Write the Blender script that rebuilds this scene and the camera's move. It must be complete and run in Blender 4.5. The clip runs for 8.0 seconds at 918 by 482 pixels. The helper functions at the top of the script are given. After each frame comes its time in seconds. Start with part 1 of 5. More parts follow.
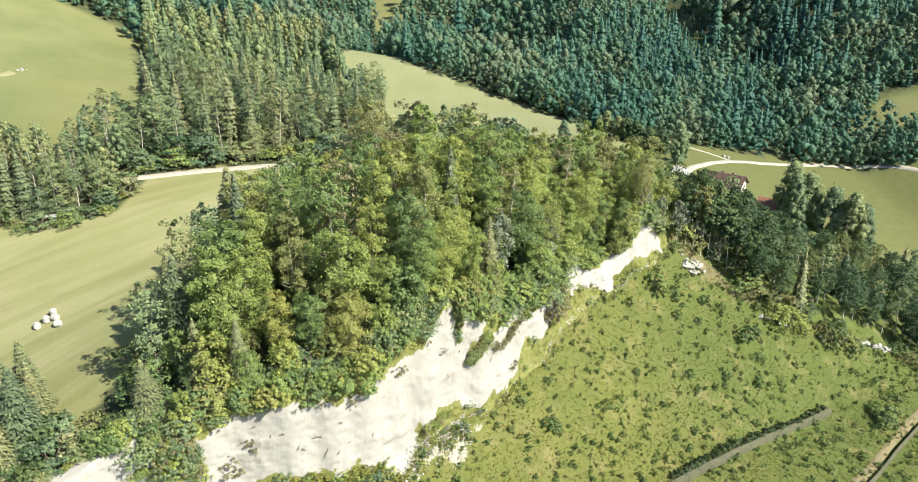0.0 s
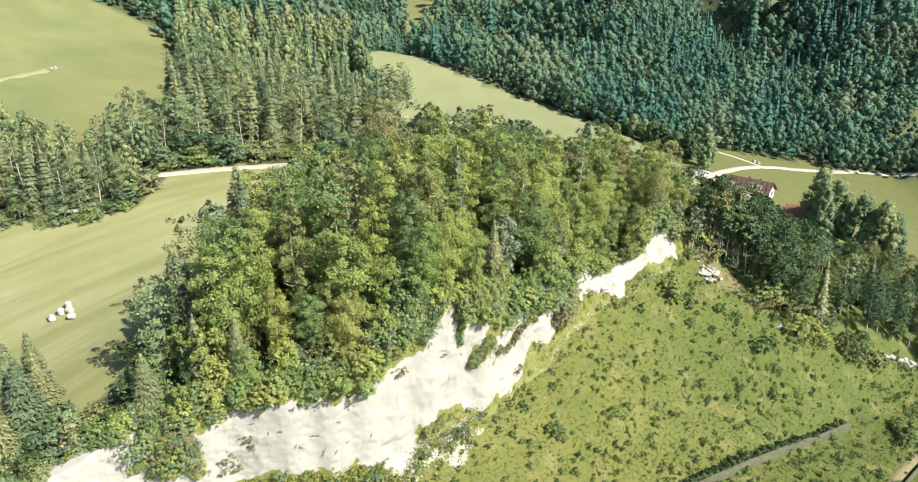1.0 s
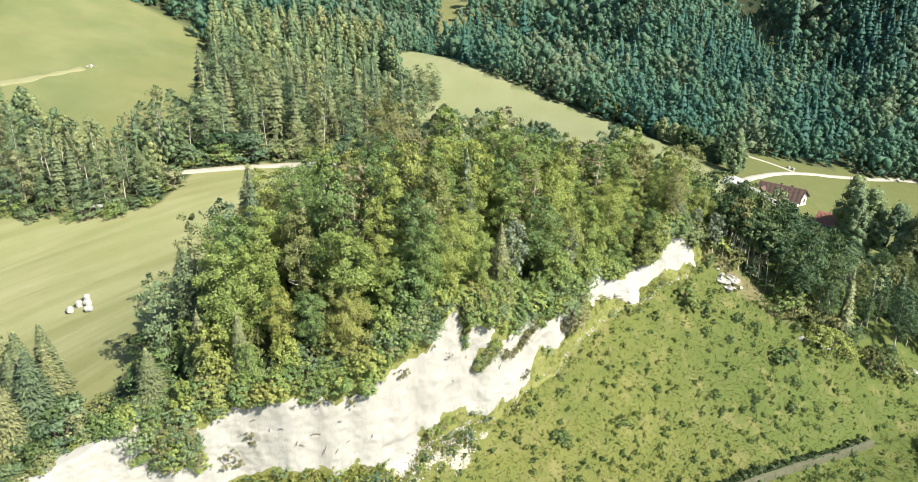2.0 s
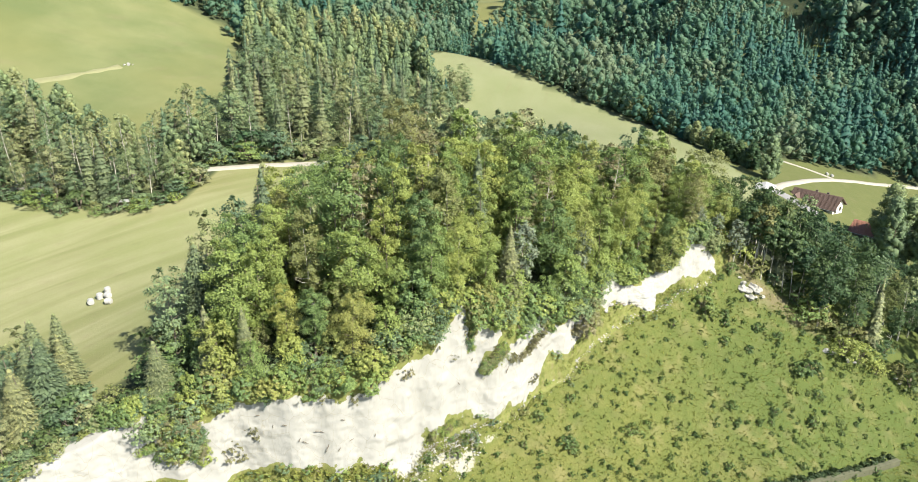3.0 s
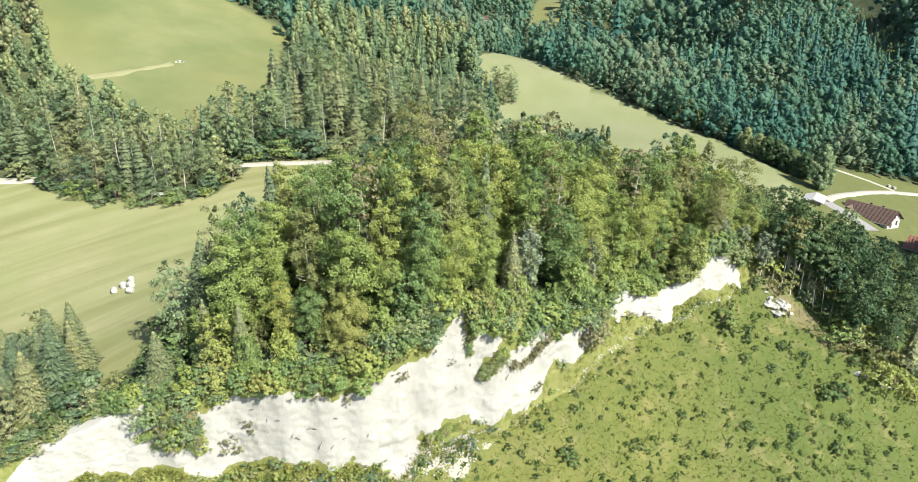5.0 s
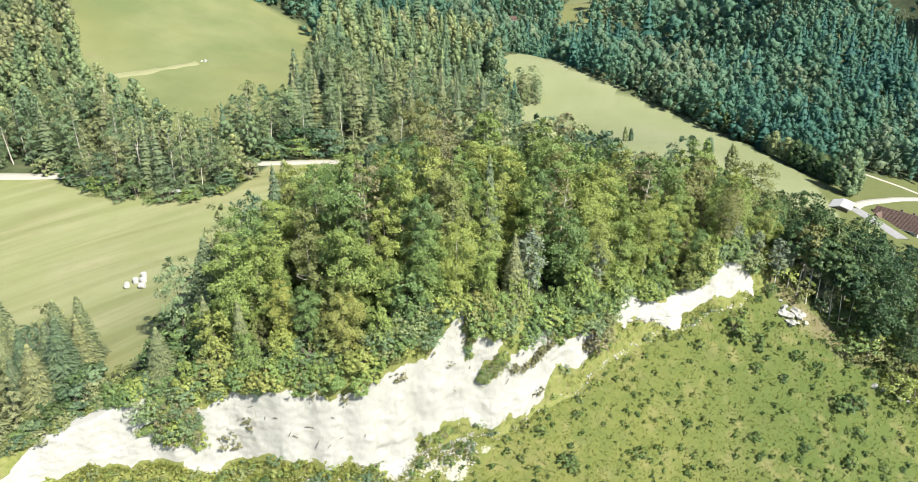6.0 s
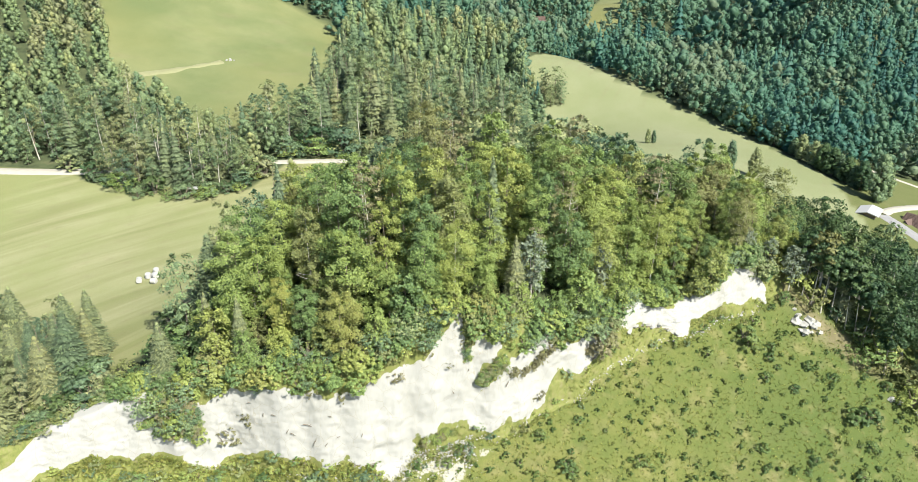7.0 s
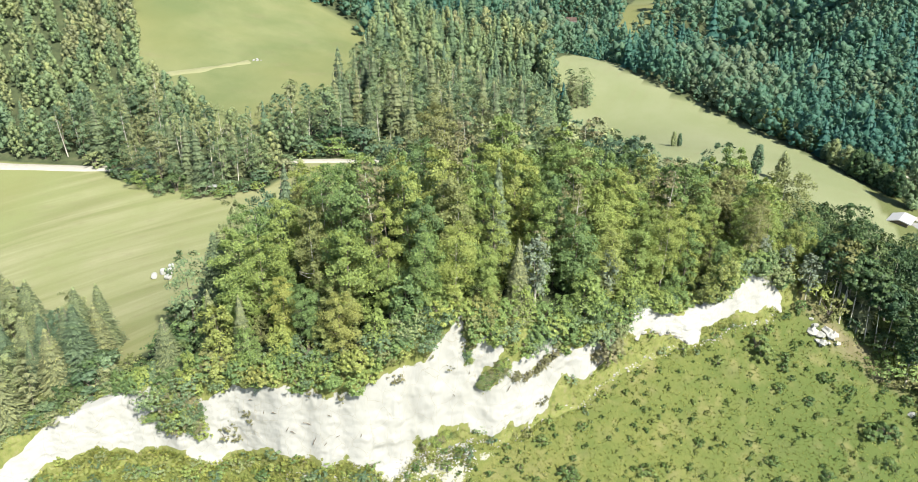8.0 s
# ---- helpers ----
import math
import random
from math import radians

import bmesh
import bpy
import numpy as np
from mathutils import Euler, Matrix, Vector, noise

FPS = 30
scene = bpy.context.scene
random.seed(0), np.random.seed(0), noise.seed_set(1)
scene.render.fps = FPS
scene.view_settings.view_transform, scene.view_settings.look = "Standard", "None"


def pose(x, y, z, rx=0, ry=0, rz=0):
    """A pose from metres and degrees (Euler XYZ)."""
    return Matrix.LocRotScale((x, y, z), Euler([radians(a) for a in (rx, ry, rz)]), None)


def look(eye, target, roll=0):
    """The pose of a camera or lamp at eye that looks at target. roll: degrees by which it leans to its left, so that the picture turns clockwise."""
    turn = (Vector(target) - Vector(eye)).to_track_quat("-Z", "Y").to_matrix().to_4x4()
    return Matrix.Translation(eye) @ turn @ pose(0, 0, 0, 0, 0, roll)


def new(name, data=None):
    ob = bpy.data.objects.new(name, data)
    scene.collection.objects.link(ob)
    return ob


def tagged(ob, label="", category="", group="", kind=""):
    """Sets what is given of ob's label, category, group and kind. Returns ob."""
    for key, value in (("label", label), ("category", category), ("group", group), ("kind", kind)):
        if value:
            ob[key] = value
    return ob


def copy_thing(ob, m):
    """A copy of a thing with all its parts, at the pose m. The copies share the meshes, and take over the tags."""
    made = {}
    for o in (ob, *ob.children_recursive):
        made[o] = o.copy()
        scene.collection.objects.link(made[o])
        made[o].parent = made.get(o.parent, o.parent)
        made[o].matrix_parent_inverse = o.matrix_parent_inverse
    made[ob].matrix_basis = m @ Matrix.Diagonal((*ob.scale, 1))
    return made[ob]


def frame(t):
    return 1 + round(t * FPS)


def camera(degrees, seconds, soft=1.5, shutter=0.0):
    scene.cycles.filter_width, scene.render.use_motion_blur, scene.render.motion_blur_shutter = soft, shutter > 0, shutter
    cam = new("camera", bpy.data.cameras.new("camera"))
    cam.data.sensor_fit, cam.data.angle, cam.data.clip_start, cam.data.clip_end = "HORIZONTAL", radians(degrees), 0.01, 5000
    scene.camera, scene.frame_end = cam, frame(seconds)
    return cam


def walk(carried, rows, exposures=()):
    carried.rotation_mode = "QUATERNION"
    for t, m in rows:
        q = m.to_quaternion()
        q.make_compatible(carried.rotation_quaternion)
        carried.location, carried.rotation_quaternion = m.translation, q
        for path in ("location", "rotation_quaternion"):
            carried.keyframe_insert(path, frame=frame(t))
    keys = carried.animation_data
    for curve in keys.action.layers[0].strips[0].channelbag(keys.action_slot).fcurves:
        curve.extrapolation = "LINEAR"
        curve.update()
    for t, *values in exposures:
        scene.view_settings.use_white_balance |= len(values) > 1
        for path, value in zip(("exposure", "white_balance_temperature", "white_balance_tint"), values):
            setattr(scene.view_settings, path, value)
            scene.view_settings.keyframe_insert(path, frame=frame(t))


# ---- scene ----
cam = camera(66.8, 8.0, soft=0.7)
METRES, EYE, TILT, LEAN, TURN = 32.0, 60.0, -22.3, 0.0, 0.0
ROWS = [
    (0.0, 0.0, 0.0, 0.0, 0.0, 0.0, -0.0),
    (0.5, 0.0617, 0.0069, 0.0026, 1.35, 0.03, -0.55),
    (1.0, 0.124, 0.0153, 0.0061, 2.79, 0.06, -1.13),
    (1.5, 0.1841, 0.0262, 0.0106, 4.2, 0.06, -1.7),
    (3.0, 0.3659, 0.0659, 0.0272, 8.96, -0.07, -3.56),
    (3.5, 0.4238, 0.0827, 0.0335, 10.27, -0.16, -4.08),
    (4.0, 0.4826, 0.0999, 0.0411, 11.66, -0.25, -4.63),
    (4.5, 0.5414, 0.1186, 0.05, 12.89, -0.35, -5.09),
    (6.0, 0.7148, 0.1848, 0.0789, 16.77, -0.72, -6.46),
    (6.5, 0.7726, 0.2102, 0.0902, 18.22, -0.9, -6.97),
    (7.0, 0.8291, 0.2362, 0.1012, 19.44, -1.06, -7.38),
    (7.5, 0.8848, 0.2648, 0.1125, 20.77, -1.2, -7.81),
    (8.0, 0.9399, 0.2941, 0.1233, 22.32, -1.4, -8.3),
]
EXPOSURES = [(0.0, 1.33, 6700, 12), (8.0, 1.33, 6330, 11)]
walk(cam, [(t, pose(0, 0, EYE, TILT, LEAN, TURN) @ pose(METRES * x, METRES * y, METRES * z, 90 + pitch, roll, yaw)) for t, x, y, z, yaw, pitch, roll in ROWS], EXPOSURES)

# ---- the light ----
SUN_TO = Vector((0.62, -0.36, 0.70)).normalized()
world = bpy.data.worlds.new("sky")
scene.world = world
world.use_nodes = True
sky = world.node_tree.nodes.new("ShaderNodeTexSky")
sky.sky_type, sky.sun_disc = "NISHITA", False
sky.sun_elevation = math.asin(SUN_TO.z)
sky.sun_rotation = math.atan2(SUN_TO.x, SUN_TO.y)
sky.altitude, sky.air_density, sky.dust_density, sky.ozone_density = 600, 1.0, 1.0, 1.0
world.node_tree.links.new(sky.outputs[0], world.node_tree.nodes["Background"].inputs[0])
world.node_tree.nodes["Background"].inputs[1].default_value = 0.085
sun = new("sun", bpy.data.lights.new("sun", "SUN"))
sun.data.energy, sun.data.angle, sun.data.color = 4.7, radians(0.55), (1.0, 0.95, 0.82)
sun.matrix_world = look(SUN_TO * 300, (0, 0, 0))


# ---- materials ----
class Mat:
    """A node material: a Principled surface and short ways to wire it."""

    def __init__(self, name, rough=0.8, spec=0.3):
        self.m = bpy.data.materials.new(name)
        self.m.use_nodes = True
        self.t = self.m.node_tree
        self.b = self.t.nodes["Principled BSDF"]
        self.b.inputs["Roughness"].default_value = rough
        self.b.inputs["Specular IOR Level"].default_value = spec

    def node(self, kind, **values):
        n = self.t.nodes.new(kind)
        for k, v in values.items():
            n.inputs[k].default_value = v
        return n

    def link(self, a, b):
        self.t.links.new(a, b)

    def place(self, stretch=(1, 1, 1), turn=0.0):
        c = self.node("ShaderNodeTexCoord")
        mp = self.node("ShaderNodeMapping", Scale=stretch, Rotation=(0, 0, turn))
        self.link(c.outputs["Object"], mp.inputs[0])
        return mp.outputs[0]

    def noise(self, scale, detail=4.0, rough=0.6, at=None, warp=0.0):
        n = self.node("ShaderNodeTexNoise", Scale=scale, Detail=detail, Roughness=rough, Distortion=warp)
        self.link(at if at else self.place(), n.inputs["Vector"])
        return n.outputs["Fac"]

    def ramp(self, fac, *stops):
        r = self.node("ShaderNodeValToRGB")
        e = r.color_ramp.elements
        while len(e) < len(stops):
            e.new(0.5)
        for el, (p, c) in zip(e, stops):
            el.position, el.color = p, (*c, 1) if len(c) == 3 else c
        self.link(fac, r.inputs[0])
        return r.outputs[0]

    def grey(self, fac, lo, hi):
        n = self.node("ShaderNodeMapRange")
        n.inputs[1].default_value, n.inputs[2].default_value = lo, hi
        self.link(fac, n.inputs[0])
        return n.outputs[0]

    def mix(self, fac, a, b, how="MIX"):
        n = self.t.nodes.new("ShaderNodeMix")
        n.data_type, n.blend_type = "RGBA", how
        for s, v in ((n.inputs[0], fac), (n.inputs[6], a), (n.inputs[7], b)):
            if isinstance(v, (int, float)):
                s.default_value = v
            elif isinstance(v, tuple):
                s.default_value = (*v, 1)
            else:
                self.link(v, s)
        return n.outputs[2]

    def add(self, a, b, how="ADD"):
        n = self.t.nodes.new("ShaderNodeMath")
        n.operation = how
        for s, v in zip(n.inputs, (a, b)):
            if isinstance(v, (int, float)):
                s.default_value = v
            else:
                self.link(v, s)
        return n.outputs[0]

    def attr(self, name):
        a = self.t.nodes.new("ShaderNodeAttribute")
        a.attribute_name = name
        return a.outputs["Fac"]

    def colour(self, c):
        if isinstance(c, tuple):
            self.b.inputs["Base Color"].default_value = (*c, 1)
        else:
            self.link(c, self.b.inputs["Base Color"])

    def relief(self, fac, strength=0.4, distance=0.05):
        n = self.node("ShaderNodeBump", Strength=strength, Distance=distance)
        self.link(fac, n.inputs["Height"])
        self.link(n.outputs[0], self.b.inputs["Normal"])

    def chance(self):
        return self.t.nodes.new("ShaderNodeObjectInfo").outputs["Random"]

    def island(self):
        return self.t.nodes.new("ShaderNodeNewGeometry").outputs["Random Per Island"]


def leaf_material(name, stops, glow=0.25, tint=None, spread=0.5):
    """Foliage: one hue a plant, its leaves a little apart, some light passing through."""
    k = Mat(name, 0.55, 0.25)
    whole = k.ramp(k.attr(tint) if tint else k.chance(), *stops)
    one = k.ramp(k.island(), (0.0, (1 - spread,) * 3), (0.55, (1.0, 1.0, 1.0)), (1.0, (1 + spread, 1 + 0.8 * spread, 1 + 0.3 * spread)))
    c = k.mix(1.0, whole, one, "MULTIPLY")
    k.colour(c)
    tr = k.node("ShaderNodeBsdfTranslucent")
    k.link(c, tr.inputs["Color"])
    mx = k.node("ShaderNodeMixShader", Fac=glow)
    out = k.t.nodes["Material Output"]
    k.link(k.b.outputs[0], mx.inputs[1])
    k.link(tr.outputs[0], mx.inputs[2])
    k.link(mx.outputs[0], out.inputs[0])
    return k.m


def plain(name, c, rough=0.7, vary=0.25, scale=3.0, spec=0.3, bumpy=0.2):
    k = Mat(name, rough, spec)
    n = k.noise(scale, 6)
    fine = k.noise(scale * 14, 3)
    lo, hi = tuple(v * (1 - vary) for v in c), tuple(min(0.95, v * (1 + vary)) for v in c)
    k.colour(k.mix(k.grey(fine, 0.3, 0.7), k.ramp(n, (0.3, lo), (0.7, hi)), c))
    k.relief(fine, bumpy, 0.03)
    return k.m


BROAD = leaf_material("broad_leaves", [(0.0, (0.115, 0.185, 0.075)), (0.3, (0.168, 0.248, 0.082)), (0.55, (0.222, 0.288, 0.085)), (0.76, (0.265, 0.31, 0.088)), (0.88, (0.19, 0.222, 0.085)), (0.95, (0.205, 0.216, 0.088)), (1.0, (0.285, 0.31, 0.088))], 0.3, None, 0.35)
# needle colours raised to take in some haze
DARKL = leaf_material("conifer_needles", [(0.0, (0.1, 0.148, 0.086)), (0.5, (0.158, 0.197, 0.102)), (1.0, (0.21, 0.23, 0.115))], 0.22, None, 0.4)
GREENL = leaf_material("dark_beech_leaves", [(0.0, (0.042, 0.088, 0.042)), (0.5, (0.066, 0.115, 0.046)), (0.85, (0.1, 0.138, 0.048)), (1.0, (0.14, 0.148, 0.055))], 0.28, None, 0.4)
# distance haze is put into these leaves: bluer colours, more translucency than nearer woods
FARL = leaf_material("hazy_far_leaves", [(0.0, (0.036, 0.112, 0.096)), (0.35, (0.056, 0.15, 0.115)), (0.65, (0.09, 0.188, 0.12)), (0.85, (0.118, 0.205, 0.125)), (1.0, (0.155, 0.212, 0.13))], 0.42, "tint", 0.13)
DRY = leaf_material("thin_brown_leaves", [(0.0, (0.15, 0.148, 0.08)), (0.5, (0.18, 0.185, 0.088)), (1.0, (0.2, 0.188, 0.105))], 0.3, None, 0.3)
SILVER = leaf_material("silver_leaves", [(0.0, (0.17, 0.215, 0.15)), (1.0, (0.22, 0.26, 0.195))], 0.25, None, 0.4)
MUTED = [(0.0, (0.09, 0.15, 0.09)), (0.35, (0.138, 0.205, 0.11)), (0.65, (0.185, 0.25, 0.12)), (0.88, (0.235, 0.27, 0.125)), (1.0, (0.225, 0.245, 0.13))]
SCRUB = leaf_material("shrub_leaves", MUTED, 0.3, None, 0.35)
MIDL = leaf_material("wood_leaves", MUTED, 0.3, "tint", 0.35)
BUSHL = leaf_material("bush_leaves", [(0.0, (0.09, 0.155, 0.06)), (0.5, (0.135, 0.205, 0.07)), (1.0, (0.2, 0.25, 0.085))], 0.4, None, 0.35)
BLADES = leaf_material("grass_blades", [(0.0, (0.15, 0.185, 0.05)), (0.5, (0.2, 0.23, 0.06)), (1.0, (0.25, 0.255, 0.08))], 0.4, "tint", 0.4)
WEEDL = leaf_material("weed_leaves", [(0.0, (0.075, 0.128, 0.044)), (0.6, (0.125, 0.185, 0.056)), (1.0, (0.195, 0.225, 0.07))], 0.42, "tint", 0.3)
# very dark leaves, coloured as the shadow band behind the concrete wall
SHADEL = leaf_material("wall_shadow_leaves", [(0.0, (0.03, 0.056, 0.024)), (1.0, (0.06, 0.09, 0.034))], 0.15, "tint", 0.3)
BARK = plain("bark", (0.16, 0.135, 0.105), 0.9, 0.4, 2.0, 0.2, 0.5)
PALE_BARK = plain("pale_bark", (0.4, 0.38, 0.33), 0.8, 0.35, 3.0, 0.2, 0.4)


def ground_material():
    k = Mat("ground_cover", 0.9, 0.15)
    big, mid, fine = k.noise(0.035, 5), k.noise(0.35, 6), k.noise(4.5, 5, 0.7)
    # mown hay meadow with swaths
    at = k.node("ShaderNodeVectorMath")
    at.operation = "MULTIPLY"
    at.inputs[1].default_value = (0.3, 0.025, 0.05)
    k.link(k.place((1, 1, 1), radians(38)), at.inputs[0])
    swath = k.noise(1.0, 3, 0.5, at.outputs[0], 0.5)
    meadow = k.mix(k.grey(swath, 0.38, 0.62), (0.172, 0.178, 0.082), (0.262, 0.258, 0.146))
    meadow = k.mix(k.grey(big, 0.42, 0.68), meadow, (0.193, 0.212, 0.092))
    meadow = k.mix(k.attr("lush"), meadow, k.mix(k.grey(big, 0.38, 0.62), (0.104, 0.128, 0.054), (0.162, 0.174, 0.082)))
    meadow = k.mix(k.add(k.grey(k.noise(0.016, 3, 0.5), 0.5, 0.68), 0.6, "MULTIPLY"), meadow, (0.165, 0.16, 0.062))
    meadow = k.mix(k.attr("pale"), meadow, k.mix(k.grey(big, 0.35, 0.65), (0.175, 0.195, 0.1), (0.215, 0.227, 0.132)))
    meadow = k.mix(k.attr("olive"), meadow, k.mix(k.grey(mid, 0.3, 0.7), (0.085, 0.099, 0.036), (0.109, 0.117, 0.045)))
    meadow = k.mix(k.grey(fine, 0.2, 0.9), k.mix(0.4, meadow, (0.09, 0.11, 0.035)), meadow)
    # rough quarry grass
    rough = k.ramp(mid, (0.3, (0.107, 0.124, 0.035)), (0.5, (0.15, 0.157, 0.044)), (0.7, (0.186, 0.176, 0.058)))
    rough = k.mix(k.grey(big, 0.5, 0.7), rough, k.mix(0.5, rough, (0.16, 0.15, 0.055)))
    rough = k.mix(k.grey(fine, 0.35, 0.7), k.mix(0.35, rough, (0.038, 0.052, 0.012)), rough)
    rough = k.mix(k.add(k.grey(k.noise(0.11, 4, 0.6), 0.5, 0.68), 0.5, "MULTIPLY"), rough, (0.165, 0.15, 0.043))
    # deeper green where the mask is high
    rough = k.mix(k.attr("greener"), rough, k.mix(0.8, rough, (0.052, 0.08, 0.021)))
    rough = k.mix(k.grey(k.noise(2.2, 6, 0.75), 0.4, 0.6), k.mix(0.3, rough, (0.06, 0.085, 0.02)), rough)
    mott = k.noise(0.9, 5, 0.65)
    rough = k.mix(k.add(k.grey(mott, 0.5, 0.66), 0.4, "MULTIPLY"), rough, (0.06, 0.09, 0.022))
    rough = k.mix(k.add(k.grey(k.noise(0.28, 4, 0.6), 0.55, 0.7), 0.5, "MULTIPLY"), rough, (0.19, 0.17, 0.075))
    # forest floor: leaf mould and low green
    floor_c = k.ramp(mid, (0.35, (0.03, 0.04, 0.02)), (0.6, (0.06, 0.075, 0.035)), (0.75, (0.085, 0.085, 0.045)))
    scree = k.ramp(k.noise(0.9, 6, 0.7), (0.3, (0.27, 0.265, 0.21)), (0.6, (0.31, 0.305, 0.25)))
    c = k.mix(k.attr("wild"), meadow, rough)
    c = k.mix(k.attr("wood"), c, floor_c)
    c = k.mix(k.attr("earth"), c, k.ramp(mid, (0.3, (0.1, 0.085, 0.045)), (0.7, (0.2, 0.175, 0.105))))
    c = k.mix(k.grey(k.add(k.attr("bare"), k.add(k.noise(2.2, 6, 0.75), 0.5, "SUBTRACT")), 0.44, 0.56), c, scree)
    k.colour(c)
    k.relief(fine, 0.6, 0.12)
    return k.m


def rock_material():
    k = Mat("white_dolomite", 0.92, 0.15)
    at = k.place((1, 1, 0.6))
    a, b, c = k.noise(0.22, 6, 0.6, at), k.noise(1.5, 8, 0.7, at), k.noise(9.0, 4, 0.6, at)
    col = k.ramp(a, (0.3, (0.274, 0.274, 0.25)), (0.5, (0.3, 0.3, 0.277)), (0.75, (0.322, 0.322, 0.3)))
    col = k.mix(k.grey(b, 0.66, 0.76), col, (0.235, 0.225, 0.185))
    v = k.node("ShaderNodeTexVoronoi", Scale=0.55, Randomness=1.0)
    v.feature = "DISTANCE_TO_EDGE"
    wv = k.node("ShaderNodeVectorMath")
    sc = k.node("ShaderNodeTexNoise", Scale=0.6, Detail=3.0)
    k.link(at, sc.inputs["Vector"])
    k.link(at, wv.inputs[0])
    k.link(sc.outputs["Color"], wv.inputs[1])
    k.link(wv.outputs[0], v.inputs["Vector"])
    col = k.mix(k.grey(v.outputs["Distance"], 0.012, 0.0), col, (0.26, 0.245, 0.2))
    soil = k.ramp(b, (0.3, (0.09, 0.11, 0.035)), (0.5, (0.15, 0.165, 0.05)), (0.7, (0.18, 0.17, 0.08)))
    k.colour(k.mix(k.grey(k.add(k.attr("turf"), k.add(c, 0.5, "SUBTRACT")), 0.42, 0.58), col, soil))
    k.relief(k.mix(0.4, b, c), 0.5, 0.2)
    return k.m


GROUND, ROCK = ground_material(), rock_material()
GRAVEL = plain("gravel", (0.3, 0.285, 0.24), 0.95, 0.2, 1.2)
CONCRETE = plain("weathered_concrete", (0.15, 0.153, 0.13), 0.9, 0.25, 0.8)
MOSSY = plain("mossy_concrete", (0.1, 0.104, 0.066), 0.95, 0.35, 0.5, 0.15, 0.5)
DIRT = plain("dry_dirt", (0.17, 0.15, 0.085), 0.95, 0.3, 0.9)
WRAP = plain("white_film", (0.36, 0.36, 0.345), 0.35, 0.06, 2.0, 0.5, 0.3)
PLASTER = plain("white_plaster", (0.6, 0.59, 0.55), 0.85, 0.06, 0.7)
WORN = plain("worn_grass", (0.19, 0.192, 0.1), 0.95, 0.15, 0.6)
ROOF = plain("brown_roof_tiles", (0.1, 0.068, 0.055), 0.75, 0.25, 1.5)
RED_ROOF = plain("red_brown_roof_tiles", (0.26, 0.13, 0.09), 0.75, 0.25, 1.5)
SHEET = plain("pale_sheet_roof", (0.36, 0.36, 0.35), 0.5, 0.08, 0.6, 0.5)
TIMBER = plain("grey_timber", (0.2, 0.16, 0.12), 0.85, 0.3, 2.5)
ASPHALT = plain("grey_asphalt", (0.2, 0.2, 0.2), 0.9, 0.2, 0.8)
GLASS = Mat("window_glass", 0.05, 0.5)
GLASS.colour((0.03, 0.04, 0.05))
GLASS = GLASS.m


# ---- the lie of the land ----
def soft(a, lo, hi, w=12.0):
    """a kept between lo and hi, with rounded corners"""
    a = lo + w * np.logaddexp(0, (a - lo) / w)
    return hi - w * np.logaddexp(0, (hi - a) / w)


def step(a, lo, hi):
    s = np.clip((a - lo) / (hi - lo), 0, 1)
    return s * s * (3 - 2 * s)


def along(x, y):
    """u runs along the quarry's face, v into the hill"""
    return 0.757 * x + 0.653 * y, -0.653 * x + 0.757 * y


def bump(a, b, ra, rb):
    return np.exp(-(a / ra) ** 2 - (b / rb) ** 2)


def upland(x, y):
    """meadows, valley and far slopes, with the wooded knoll"""
    u, v = along(x, y)
    X, Y = soft(x, -165, 130) / 100, (soft(y, 45, 400) - 180) / 100
    z = 13.2 - 13.0 * X + 2.3 * Y - 4.5 * X * X - 2.0 * X * Y - 1.7 * Y * Y - 7.0 * X ** 3 + 8.7 * X * X * Y + 3.8 * X * Y * Y + 1.05 * Y ** 3
    z = z - 11.6 * bump(x + 35, y - 235, 45, 28) + 4.5 * bump(x + 25, y - 283, 55, 30) - 5.6 * bump(x - 85, y - 262, 60, 40)
    z = z + 10.6 * bump(u - 52, v - 76, 38, 22) + 8.0 * bump(u - 104, v - 67, 11, 8)
    z = z + 3.2 * bump(u - 50, v - 62, 8, 6) + 3.0 * bump(u - 97, v - 66, 7, 5) + 1.5 * bump(u - 82, v - 66, 5, 4)
    z = z - 9.0 * bump(x + 15, y - 345, 75, 30) + 7.0 * bump(x + 40, y - 425, 70, 35)
    far = np.maximum(0, y - 370 + 0.15 * x)
    z = z + 0.00062 * far * far / (1 + far / 900) + 0.22 * np.maximum(0, -165 - x) + 0.3 * np.maximum(0, x - 150)
    # spurs and gullies of the far wooded slope
    s = step(y - 0.25 * np.abs(x - 90), 275, 360) * step(x + 0.3 * y, 60, 140)
    return z - s * 12.0 * np.sin(0.055 * x - 0.012 * y + 1.2 * np.sin(0.013 * y + 0.4))


def pit(u, v):
    """the quarry's green lower slope"""
    w = soft(v, 32, 75, 3.0) - 55
    return -1.5 + 0.71 * w + 0.0155 * w * w + 0.1 * (soft(u, 5, 125, 6) - 70) + 0.0065 * w * (soft(u, 20, 125, 6) - 70) - 0.12 * np.maximum(0, 30 - v) - 4.4 * step(u, 84, 112) * (1 - step(v, 35, 47))


